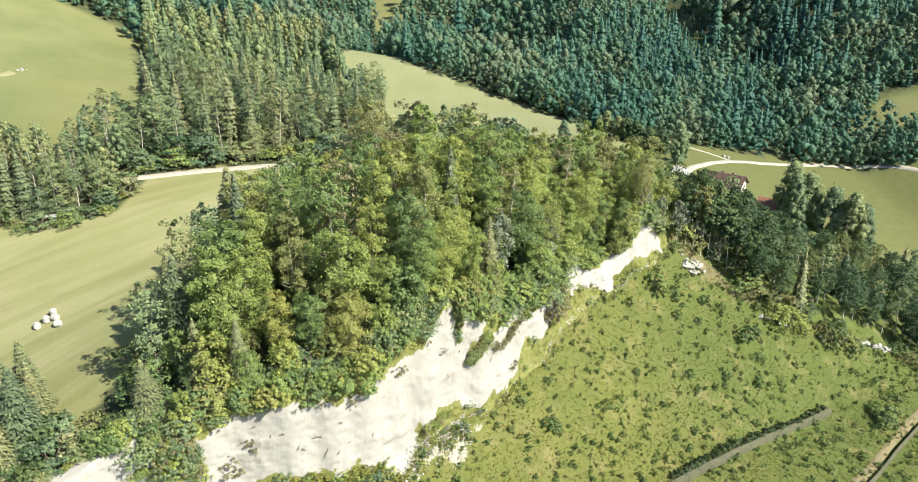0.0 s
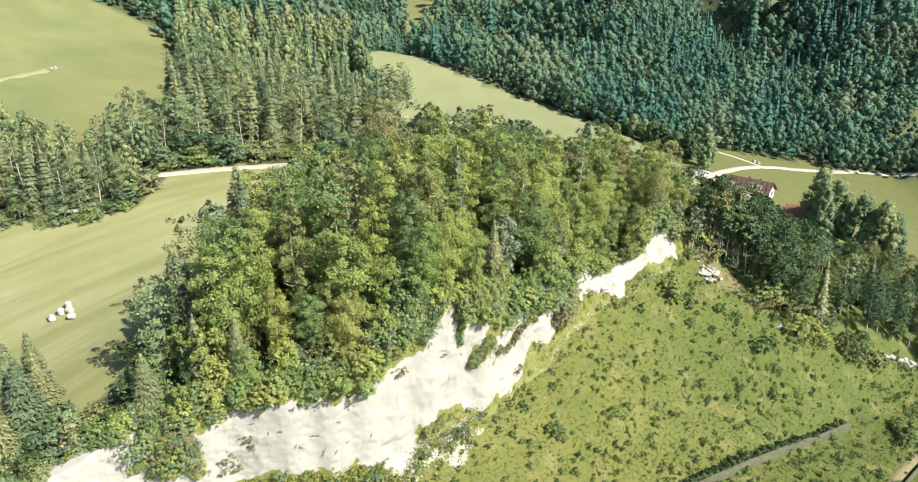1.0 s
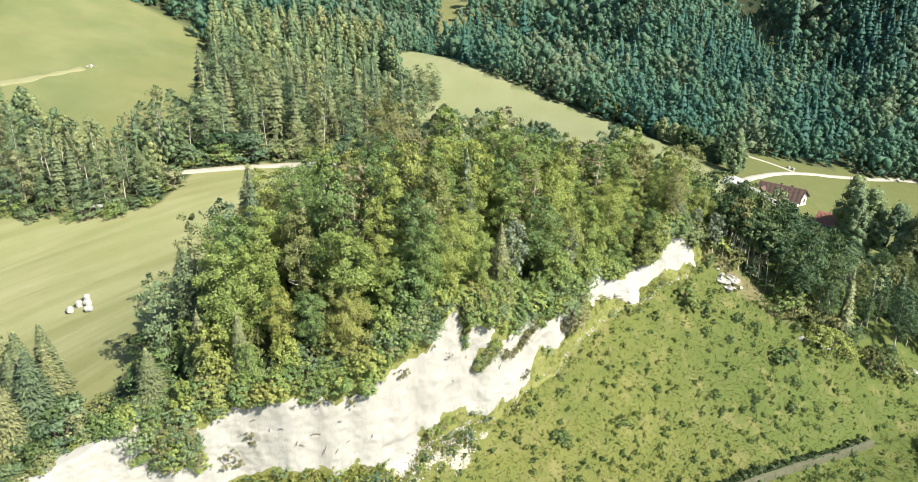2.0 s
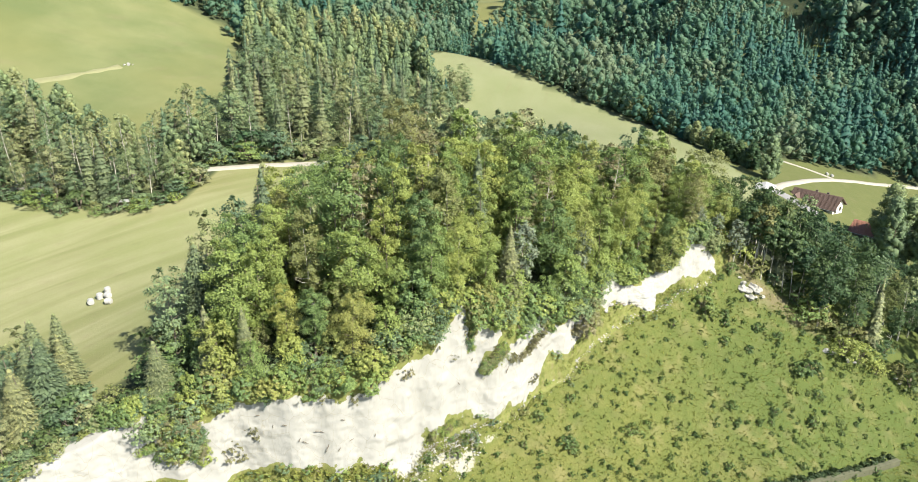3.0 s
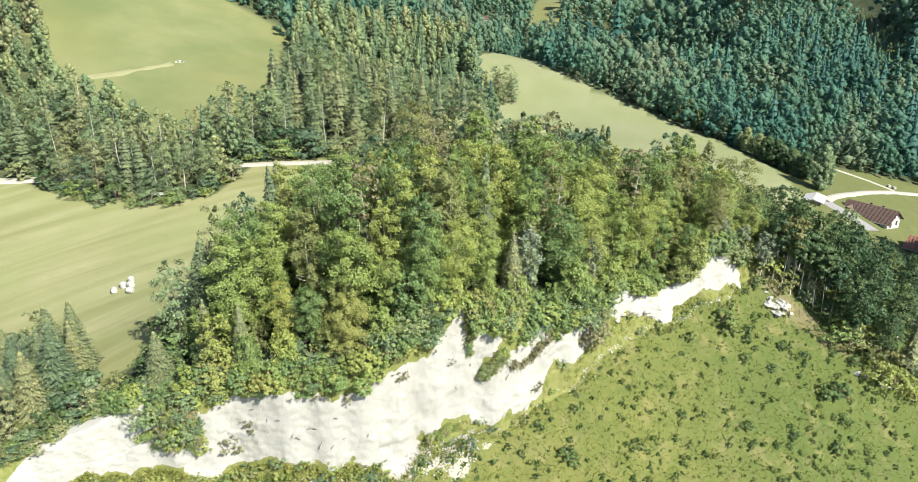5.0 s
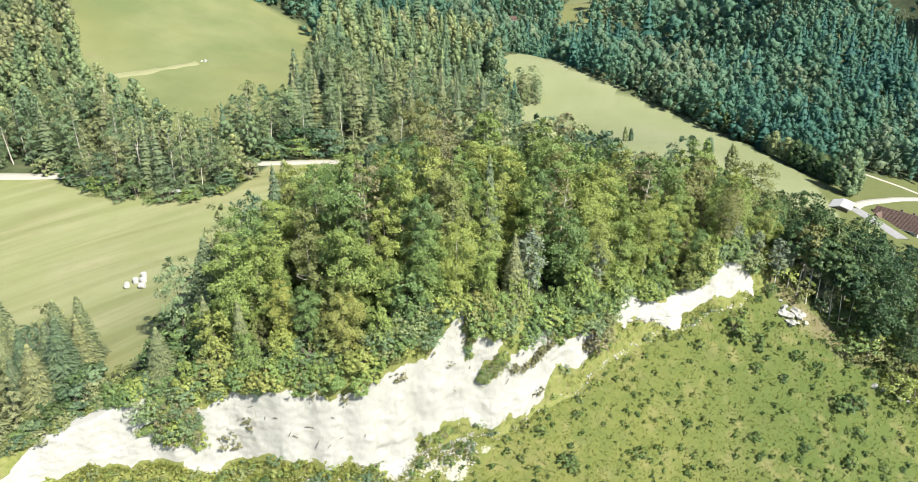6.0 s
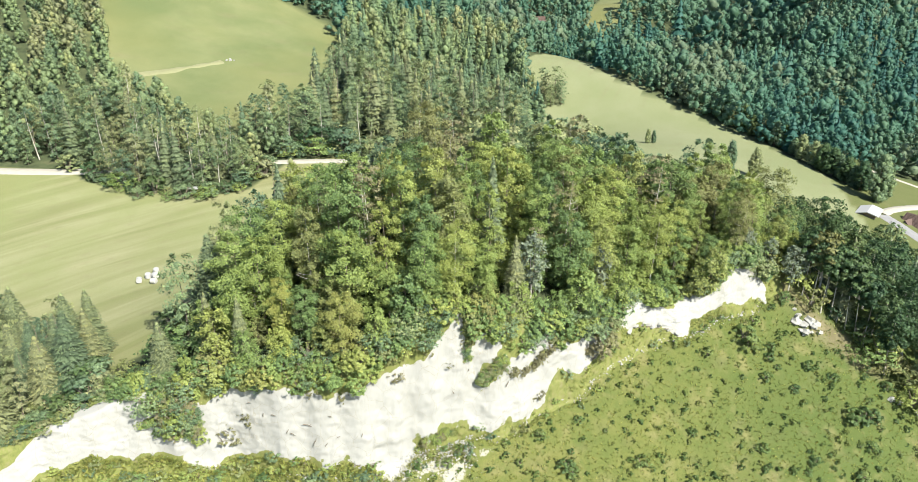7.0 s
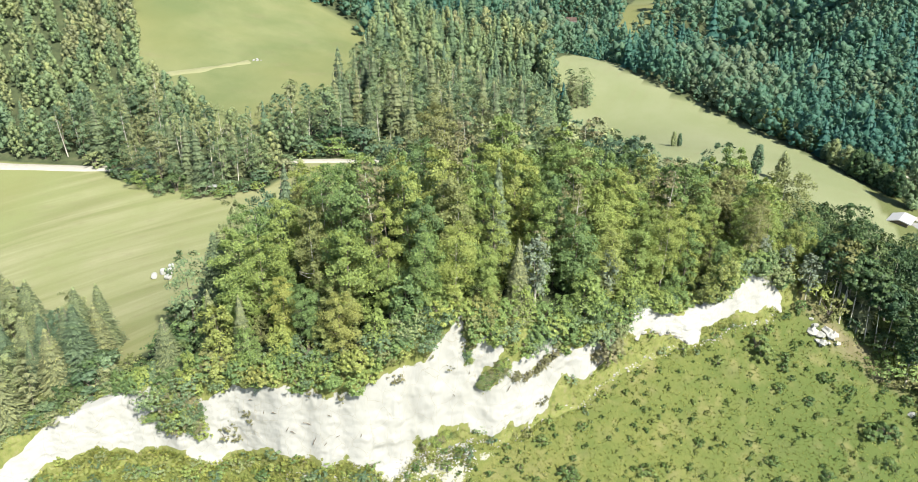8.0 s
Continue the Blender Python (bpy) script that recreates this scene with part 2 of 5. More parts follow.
def face_line(u):
    """v of the foot and of the brink of the white face, which is all but upright"""
    foot = np.interp(u, (-40, -14, 0, 9, 16, 21, 25, 28.5, 33, 40, 47, 54, 58.5, 63, 70, 74, 78, 87, 99, 103), (58, 66, 69.4, 69.4, 67.6, 66.6, 65.9, 63.4, 61.4, 60.5, 60.6, 59.7, 59.8, 60.4, 61.0, 61.8, 63.1, 62.8, 63.0, 63.8))
    foot = foot + 0.25 * np.sin(u * 0.61 + 0.6) + 0.15 * np.sin(u * 1.43)
    return foot, foot + 2.0 + 0.3 * np.sin(u * 0.37 + 2.0)


def face_rise(u, v):
    """metres below the foot as negative, the share of the height on the face, and 1 and more past the brink"""
    foot, brink = face_line(u)
    k = (v - foot) / (brink - foot)
    return np.where(k < 0, v - foot, np.where(k < 1, step(k, 0, 1), 1 + v - brink))


def ground(x, y, back=0.0):
    """back: metres by which the face is set back, under its rock"""
    u, v = along(x, y)
    foot, brink = face_line(u)
    top, low = upland(x, y), pit(u, v)
    k = step(v - back, foot, brink)
    rest = step(u, 106, 122)
    k = k * (1 - rest) + step(v, 52, 72) * rest
    k = np.maximum(k, step(u, 116, 140) * step(v, 28, 50))
    return low + (top - low) * k


def hum(x, y, scale, seed=0.0):
    """cheap smooth waves, about -1 to 1"""
    a, b = x / scale + seed, y / scale - 0.7 * seed
    return (np.sin(a + 1.7 * np.sin(0.6 * b + seed)) + np.sin(0.83 * b - 1.1 * a + 2.1 * np.cos(0.45 * a)) + np.sin(1.9 * b + 0.7 * np.sin(1.3 * a))) / 3


def inside(poly, x, y):
    x, y = np.asarray(x, float), np.asarray(y, float)
    hit = np.zeros(x.shape, bool)
    for (x0, y0), (x1, y1) in zip(poly, poly[1:] + poly[:1]):
        if y0 != y1:
            hit ^= ((y0 > y) != (y1 > y)) & (x < x0 + (y - y0) * (x1 - x0) / (y1 - y0))
    return hit


# plan of woods and fields
KNOLL = [(-37.5, 65.5), (-33, 64), (-28, 64.2), (-16, 70), (-6, 76.6), (-1, 84), (9, 93), (16, 100), (27, 111.2), (35, 117), (43, 121), (40, 132), (24, 142), (0, 142), (-15, 133), (-25, 119), (-31, 107), (-35, 93), (-36.5, 78)]
WEST_WOOD = [(-240, 118), (-124, 109), (-104, 117), (-95, 114), (-83, 113), (-70, 117), (-66, 124), (-68, 134), (-70, 143), (-84, 140), (-98, 139), (-110, 149), (-124, 152), (-150, 172), (-175, 205), (-240, 230)]
ROAD_WOOD = [(-66, 141), (-56, 147), (-40, 156), (-26, 162), (-22, 185), (-30, 215), (-31, 240), (-40, 249), (-46, 262), (-50, 285), (-60, 300), (-112, 262), (-103, 240), (-95, 220), (-88, 204), (-76, 178), (-70, 160)]
EAST_WOOD = [(43, 121), (51, 119), (56, 116), (64, 116), (80, 121), (100, 121), (150, 118), (150, 145), (112, 150), (97, 153), (84, 149), (70, 147), (58, 151), (46, 154), (38, 146), (40, 132)]
LOW_WOOD = [(-130, 30), (-130, 74), (-78, 72), (-66, 69), (-50.5, 69), (-46.2, 67.8), (-47.6, 63), (-49, 58), (-48.5, 53), (-56, 44), (-70, 30)]
MID_FIELD = [(-53, 278), (-47, 283), (-36, 312), (-19, 281), (4, 267), (25, 255), (42, 240), (57, 219), (60, 205), (64, 170), (40, 165), (0, 185), (-22, 220), (-34, 244)]
VALLEY = [(57, 219), (64, 240), (69, 248), (80, 251), (101, 254), (121, 259), (165, 248), (230, 250), (260, 180), (170, 138), (112, 146), (95, 149), (64, 160)]
FAR_PATCH = [(156, 279), (185, 300), (210, 290), (200, 262), (172, 266)]
CLEARING = [(118, 366), (136, 384), (141, 398), (139, 430), (134, 484), (114, 480), (106, 430), (110, 400), (115, 384)]
HIGH_PATCH = [(-47, 374), (-30, 370), (-25, 424), (-32, 480), (-56, 490)]
HUT_PATCH = [(-76, 338), (-60, 338), (-62, 386), (-78, 386)]
TRACK_GAP = [(-38, 306), (-33, 306), (-40, 366), (-46, 366)]
UP_MEADOW = [(-81, 160), (-80, 178), (-91, 203), (-98, 217), (-106, 238), (-118, 239.5), (-132, 237), (-220, 228), (-260, 205), (-175, 200), (-150, 168), (-124, 148), (-100, 136), (-84, 141)]
WEST_MEADOW = [(-300, 70), (-130, 76), (-66, 70), (-50, 67), (-44, 64), (-38, 80), (-38, 100), (-36, 120), (-20, 140), (-20, 158), (-56, 146), (-64, 138), (-64, 122), (-70, 116), (-95, 113), (-104, 115), (-124, 108), (-300, 100)]


TALL = 13.0


def rock_band(u):
    """lower and upper bound of the bare white rock, in metres up the face from its foot"""
    lo = np.interp(u, (-12, -3, 5, 6.6, 7.6, 11, 12, 16, 19, 22, 25, 28, 30, 33, 37, 39.5, 40.2, 41.4, 43, 44.5, 45.5, 49, 52.4, 55, 58, 61.6, 63.8, 64.6, 66, 67, 70, 72.7, 74.3, 76.2, 77.7, 79, 80.8, 83.6, 86.5, 88.6, 89.3, 91.2, 93.9, 95.2, 98, 99.8, 103, 104.5), (5, 1, 3.5, 5, 3.4, 1, 2.3, 2.3, -0.2, 0.5, 1.5, 2.6, 2.4, 1.5, 1.8, 1, -1.2, -1.7, -0.8, -0.3, 1, 2.3, 1.9, 0.8, 1.4, 0.5, 0.4, 3, 5, 5, 3.2, 4.3, 7, 11, 8, 6, 6.9, 4, 1.5, 0, 5.8, 5.8, 3.3, 5.8, 2, 3.5, -1, 6))
    hi = np.interp(u, (-12, -5, 2.3, 4, 8, 10.4, 16, 20, 22.7, 25, 29.5, 31, 33, 34, 37.3, 39.5, 45.6, 47.5, 49.7, 51.3, 52.2, 52.8, 53.7, 54.8, 55.5, 56, 56.9, 57.5, 58.1, 61, 64, 65, 66.4, 67.1, 69, 74.4, 75.8, 76.9, 78, 82, 82.7, 85.6, 87.3, 90, 91.4, 93.6, 96.5, 98, 100.3, 102, 103.3, 104.3), (2, 6, 13, 13.8, 14.6, 13.2, 13, 9, 10.4, 10, 11.2, 10, 10.5, 9, 9.6, 10, 9.6, 10, 11, 12.4, 13, 9.4, 10, 12.5, 12.5, 11, 12.8, 10.4, 8.6, 10, 11.4, 12, 10.4, 8.7, 9.4, 9, 7, 11, 13, 13.3, 11, 11, 14, 14.3, 13.3, 11.2, 13.5, 13.2, 12.5, 8, 3, -3))
    return lo, hi


def up_face(u, v):
    """metres up the face: below 0 on the apron, past TALL behind the brink"""
    q = face_rise(u, v)
    return np.where(q < 0, q, np.where(q < 1, TALL * q, TALL - 1 + q))


def on_face(u, r):
    """plan spot that lies r metres up the face"""
    foot, brink = face_line(u)
    q = np.clip(r / TALL, 0, 1)
    k = 0.5 - np.sin(np.arcsin(1 - 2 * q) / 3)
    v = foot + (brink - foot) * k + np.minimum(r, 0) + np.maximum(r - TALL, 0)
    return 0.757 * u - 0.653 * v, 0.653 * u + 0.757 * v


# green strips that break the white: the ends of each in u and metres up, and its half width
STRIPS = [((54.5, 6.2), (57.6, 9.6), 0.75), ((58.6, 7.9), (62.6, 7.1), 0.22), ((62.6, 7.1), (65.4, 9.8), 0.3), ((52.4, 8.6), (53.2, 11.5), 0.4), ((15.4, 13), (16.0, 6.0), 0.9), ((17.6, 12), (18.2, 5.6), 1.3), ((12.2, 8.2), (14, 7.6), 0.35), ((45.5, 1.2), (50.5, 1.6), 0.5), ((65.2, 11.0), (66.8, 8.8), 0.35)]


def bare_rock(u, v):
    """metres inside the bare rock's outline, negative outside"""
    lo, hi = rock_band(u)
    r = up_face(u, v)
    d = np.minimum(r - lo, hi - r)
    for (u0, r0), (u1, r1), w in STRIPS:
        a, b = u1 - u0, r1 - r0
        k = np.clip(((u - u0) * a + (r - r0) * b) / (a * a + b * b), 0, 1)
        d = np.minimum(d, np.hypot(u - u0 - k * a, r - r0 - k * b) - w)
    return d


def fast_mesh(name, verts, faces, material=None, tint=None, smooth=False):
    """verts (n, 3) and faces (m, 3 or 4) arrays to a mesh"""
    me = bpy.data.meshes.new(name)
    verts, faces = np.asarray(verts, np.float32), np.asarray(faces, np.int32)
    n, k = faces.shape
    me.vertices.add(len(verts))
    me.vertices.foreach_set("co", verts.ravel())
    me.loops.add(n * k)
    me.loops.foreach_set("vertex_index", faces.ravel())
    me.polygons.add(n)
    me.polygons.foreach_set("loop_start", np.arange(0, n * k, k, dtype=np.int32))
    if smooth:
        me.polygons.foreach_set("use_smooth", np.ones(n, bool))
    me.update(calc_edges=True)
    me.validate()
    if tint is not None:
        me.attributes.new("tint", "FLOAT", "POINT").data.foreach_set("value", np.asarray(tint, np.float32))
    if material:
        me.materials.append(material)
    return me


def part(name, bm, material, parent=None, label=""):
    """a bmesh (or ready mesh) as one object under a thing or a part"""
    if isinstance(bm, bmesh.types.BMesh):
        me = bpy.data.meshes.new(name)
        bm.to_mesh(me)
        bm.free()
        me.materials.append(material)
    else:
        me = bm
    ob = new(name, me)
    ob.parent = parent
    if label:
        ob["label"] = label
    return ob


def grid_faces(nx, ny):
    i = np.arange(nx * ny).reshape(ny, nx)
    return np.stack([i[:-1, :-1], i[:-1, 1:], i[1:, 1:], i[1:, :-1]], -1).reshape(-1, 4)


def spaced(lo, hi, fine, grow, ends):
    mid = list(np.arange(lo, hi, fine))
    s, a = fine, lo
    while a > ends[0]:
        s *= grow
        a -= s
        mid.insert(0, a)
    s, a = fine, mid[-1]
    while a < ends[1]:
        s *= grow
        a += s
        mid.append(a)
    return np.array(mid)


def land(x, y, back=0.0):
    """the ground's height with its small unevenness"""
    u, v = along(x, y)
    near = step(v, 20, 30) * (1 - step(v, 62, 66)) * step(u, -20, 0)
    return ground(x, y, back) + 0.16 * near * hum(x, y, 1.5) + 0.28 * near * hum(x, y, 4.3, 2.0) + 0.25 * hum(x, y, 17, 1.0)


def build_ground():
    xs = spaced(-80, 92, 1.1, 1.055, (-2600, 2600))
    ys = spaced(42, 138, 1.1, 1.042, (-900, 3200))
    X, Y = np.meshgrid(xs, ys)
    x, y = X.ravel(), Y.ravel()
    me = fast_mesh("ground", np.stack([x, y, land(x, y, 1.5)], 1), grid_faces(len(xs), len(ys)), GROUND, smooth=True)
    u, v = along(x, y)
    field = inside(WEST_MEADOW, x, y) | inside(UP_MEADOW, x, y) | inside(MID_FIELD, x, y) | inside(VALLEY, x, y) | inside(FAR_PATCH, x, y) | inside(HIGH_PATCH, x, y)
    quarry = (v < face_line(u)[1] + 0.5) & (u > -25) & (v > -80) & (u < 125) | (v < 58) & (u > -25)
    clear = inside(CLEARING, x, y)
    wild = quarry & ~field | clear
    wood = ~field & ~quarry & ~clear
    bare = np.clip(0.5 + bare_rock(u, v + 0.35 * hum(x, y, 0.9)) / 0.8, 0, 1) * (u > -14)
    spill = np.clip(0.1 + 0.45 * step(u, 40, 43) * (1 - step(u, 49, 54)) + 0.7 * hum(x, y, 1.1, 3.0) + 0.5 * hum(x, y, 0.5, 1.0), 0, 1) * np.exp(-((v - 58.8) / 2.8) ** 2) * step(u, 25, 40) * (1 - step(u, 55, 66))
    bare = np.maximum(bare, spill)
    lush = ~inside(WEST_MEADOW, x, y)
    earth = np.clip(1.6 * bump(x - 46, y - 117.2 + 0.12 * (x - 46), 7.5, 1.5) + 0.5 * hum(x, y, 0.8, 2.0) - 0.2, 0, 0.85)
    # loose patches, and a rise towards the right
    greener = 0.25 * (1 + hum(x, y, 9.0, 5.0)) + 0.75 * step(x, 20, 52)
    for name, value in (("greener", np.clip(greener, 0, 1)), ("earth", earth), ("pale", inside(MID_FIELD, x, y)), ("olive", inside(VALLEY, x, y)), ("lush", lush), ("wild", wild), ("wood", wood), ("bare", bare)):
        me.attributes.new(name, "FLOAT", "POINT").data.foreach_set("value", np.asarray(value).astype(np.float32))
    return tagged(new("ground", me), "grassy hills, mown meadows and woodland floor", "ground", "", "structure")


build_ground()


def build_rock_face():
    """the quarry wall: a rough skin, white where the rock is bare and grown over elsewhere, which dives under the turf at its rims"""
    us, ss = np.arange(-16, 108, 0.22), np.concatenate([np.linspace(-4.5, -0.15, 12), np.linspace(0, TALL, 64), np.linspace(TALL + 0.2, TALL + 7, 16)])
    Ug, Rg = np.meshgrid(us, ss)
    u, r = Ug.ravel(), Rg.ravel()
    x, y = on_face(u, r)
    v = along(x, y)[1]
    z = ground(x, y)
    edge = bare_rock(u, v) + 0.5 * hum(u, r, 1.3, 5.0) + 0.45 * hum(u, r, 0.5, 3.0) + 0.3 * hum(u, r, 0.24, 2.0)
    rim = np.minimum(np.minimum(r + 4.5, TALL + 7 - r), np.minimum(u + 16, 107.8 - u))
    lift = np.where((r > -0.4) & (r < TALL + 1.7), 0.1, np.clip(edge * 0.8, -0.5, 0.12)) - 0.9 * (1 - step(rim, 0, 1.5))
    rib = np.array([noise.fractal(Vector((a * 0.22, b * 0.1, c * 0.2)), 0.8, 2.1, 5) for a, b, c in zip(u, v, z)])
    block = np.array([noise.cell(Vector((a * 0.75 + 0.3 * k, b * 0.5, c * 0.8 + 0.4 * k))) for a, b, c, k in zip(u, v, z, rib)])
    fine = np.array([noise.noise(Vector((a * 1.3, b * 1.1, c * 1.3))) + 0.6 * noise.noise(Vector((a * 3.1, b * 3.1, c * 3.1))) for a, b, c in zip(u, v, z)])
    steep = step(r, -0.3, 0.8) * (1 - step(r, TALL - 0.5, TALL + 1.5))
    out = lift + steep * (0.24 * rib + 0.08 * fine + 0.12 * step(rib, -0.15, 0.35) * block)
    dv = -0.85 * out
    verts = np.stack([x - 0.653 * dv, y + 0.757 * dv, z + 0.4 * out], 1)
    me = fast_mesh("rock_face", verts, grid_faces(len(us), len(ss)), ROCK)
    me.attributes.new("turf", "FLOAT", "POINT").data.foreach_set("value", np.clip(0.5 - edge / 0.5, 0, 1).astype(np.float32))
    return tagged(new("rock_face", me), "bare white dolomite quarry face with ledges and cracks", "rock face", "", "structure")


build_rock_face()


# ---- plants ----
def leaves(c, n, size, rng, slim=0.62, fold=0.22, aim=None, single=False):
    """folded leaf sprays at c, facing n (single: plain pointed ones); returns verts and faces"""
    n = n / (np.linalg.norm(n, axis=1, keepdims=True) + 1e-9)
    a = rng.normal(size=n.shape) if aim is None else aim + 0.25 * rng.normal(size=n.shape)
    t = a - n * (a * n).sum(1, keepdims=True)
    t /= np.linalg.norm(t, axis=1, keepdims=True) + 1e-9
    b = np.cross(n, t)
    s = size[:, None]
    if single:
        v = np.stack([c - t * s * 1.1 - b * s * slim, c + b * s * slim * 1.3, c + t * s * 1.1 - b * s * slim * 0.6], 1).reshape(-1, 3)
        return v, np.arange(len(v)).reshape(-1, 3)
    v = np.stack([c - t * s, c + b * s * slim - n * s * fold, c + t * s - n * s * fold * 0.6, c - b * s * slim - n * s * fold], 1).reshape(-1, 3)
    i = np.arange(len(c))[:, None] * 4
    return v, np.concatenate([i + np.array([0, 1, 2]), i + np.array([0, 2, 3])])


def tube(pts, radii, sides=6):
    pts, radii = np.asarray(pts, float), np.asarray(radii, float)
    ang = np.linspace(0, 2 * math.pi, sides, endpoint=False)
    d = np.gradient(pts, axis=0)
    d /= np.linalg.norm(d, axis=1, keepdims=True) + 1e-9
    ref = np.where(np.abs(d[:, 2:3]) > 0.8, np.array([[1.0, 0, 0]]), np.array([[0, 0, 1.0]]))
    a = np.cross(d, ref)
    a /= np.linalg.norm(a, axis=1, keepdims=True)
    b = np.cross(d, a)
    v = pts[:, None] + radii[:, None, None] * (a[:, None] * np.cos(ang)[None, :, None] + b[:, None] * np.sin(ang)[None, :, None])
    f = []
    for k in range(len(pts) - 1):
        for j in range(sides):
            f.append((k * sides + j, k * sides + (j + 1) % sides, (k + 1) * sides + (j + 1) % sides, (k + 1) * sides + j))
    return v.reshape(-1, 3), np.array(f)


def joined(pieces):
    v, f, n = [], [], 0
    for a, b in pieces:
        v.append(a)
        f.append(b + n)
        n += len(a)
    return np.concatenate(v), np.concatenate(f)


def trunk_mesh(h, r, rng, limbs=7, low=0.3, reach=0.2, sides=7):
    k = np.linspace(0, 1, 7)
    bend = 0.025 * h * np.stack([np.sin(2.2 * k + rng.uniform(0, 6)), np.sin(2.7 * k + rng.uniform(0, 6)), 0 * k], 1)
    bend -= bend[0]
    spine = bend + np.stack([0 * k, 0 * k, k * h - 0.6], 1)
    out = [tube(spine, r * (1.25 - 1.17 * k ** 0.75), sides)]
    for _ in range(limbs):
        f = rng.uniform(low, 0.85)
        base = np.array([np.interp(f, k, spine[:, i]) for i in range(3)])
        a, long = rng.uniform(0, 6.28), reach * h * (1.15 - f) * rng.uniform(0.8, 1.2)
        tip = base + np.array([math.cos(a) * long, math.sin(a) * long, long * rng.uniform(0.3, 0.8)])
        mid = (base + tip) / 2 + np.array([0, 0, -0.08 * long])
        out.append(tube([base, mid, tip], np.array([0.4, 0.26, 0.08]) * r * (1.2 - f), 4))
    return joined(out)


def broad_crown(h, w, rng, clumps, each, size, low=0.3, flat=0.6, top=0.62, single=False, tuft=(0.17, 0.33), facing=0.7, loose=0.45):
    """clumps of leaf sprays on an uneven egg-shaped crown, with gaps between them"""
    C, N, S = [], [], []
    p1, p2 = rng.uniform(0, 6.28, 2)
    for _ in range(clumps):
        f = rng.uniform(0, 1) ** 0.8
        zz = h * (low + (1 - low) * f)
        g = (f - 0.0) / top if f < top else (1 - f) / (1 - top)
        rad = w * (0.35 + 0.65 * math.sin(min(1, g) * math.pi / 2)) * (0.45 if f > 0.93 else 1) if f < top else w * math.sqrt(max(0.03, 1 - ((f - top) / (1.02 - top)) ** 2))
        a, q = rng.uniform(0, 2 * math.pi), rng.uniform(0.45, 1.08) ** 0.7
        rad *= 1 + 0.2 * math.sin(3 * a + p1 + 5 * f) + 0.14 * math.sin(5 * a + p2 - 9 * f)
        cen = np.array([math.cos(a) * rad * q, math.sin(a) * rad * q, zz])
        cr = w * rng.uniform(*tuft)
        d = rng.normal(size=(each, 3))
        d /= np.linalg.norm(d, axis=1, keepdims=True)
        d[:, 2] = d[:, 2] * 0.85 + 0.12
        p = cen + d * cr * np.array([1, 1, flat]) * rng.uniform(0.25, 1.12, (each, 1))
        outw = np.array([math.cos(a), math.sin(a), 0.25])
        C.append(p)
        N.append(0.8 * d + facing * outw + np.array([0, 0, 0.5]) + loose * rng.normal(size=(each, 3)))
        S.append(size * rng.uniform(0.6, 1.35, each))
    return leaves(np.concatenate(C), np.concatenate(N), np.concatenate(S), rng, single=single)


def bough_crown(h, w, rng, boughs, each, size, low=0.25, top=0.55, rise=0.3, flat=0.055, facing=0.55, loose=0.5):
    """leaf-covered boughs that leave the stem all round, rise and arch over, tier above tier, with shady gaps between them"""
    C, N, S = [], [], []
    p1, p2 = rng.uniform(0, 6.28, 2)
    for i in range(boughs):
        f = (i + rng.uniform(0, 1)) / boughs
        a = 2.4 * i + rng.uniform(-0.5, 0.5)
        g = math.sin(min(1, 0.3 + 0.7 * f / top) * math.pi / 2) if f < top else math.sqrt(max(0.02, 1 - ((f - top) / (1.03 - top)) ** 2))
        long = w * g * rng.uniform(0.7, 1.15) * (1 + 0.18 * math.sin(2 * a + p1) + 0.12 * math.sin(5 * a + p2))
        z0 = h * (low + (0.96 - low) * f)
        q = rng.uniform(0.12, 1, each) ** 0.65
        side = rng.normal(size=each) * long * 0.2 * (1.15 - 0.55 * q)
        up = z0 + long * rise * (1.3 * q - 1.1 * q * q) * (1 + f) + rng.normal(size=each) * (flat * long + 0.1) - 0.35 * np.abs(side)
        C.append(np.stack([math.cos(a) * long * q - math.sin(a) * side, math.sin(a) * long * q + math.cos(a) * side, up], 1))
        N.append(np.array([facing * math.cos(a), facing * math.sin(a), 0.8]) + loose * rng.normal(size=(each, 3)))
        S.append(size * rng.uniform(0.55, 1.4, each))
    return leaves(np.concatenate(C), np.concatenate(N), np.concatenate(S), rng, single=True)


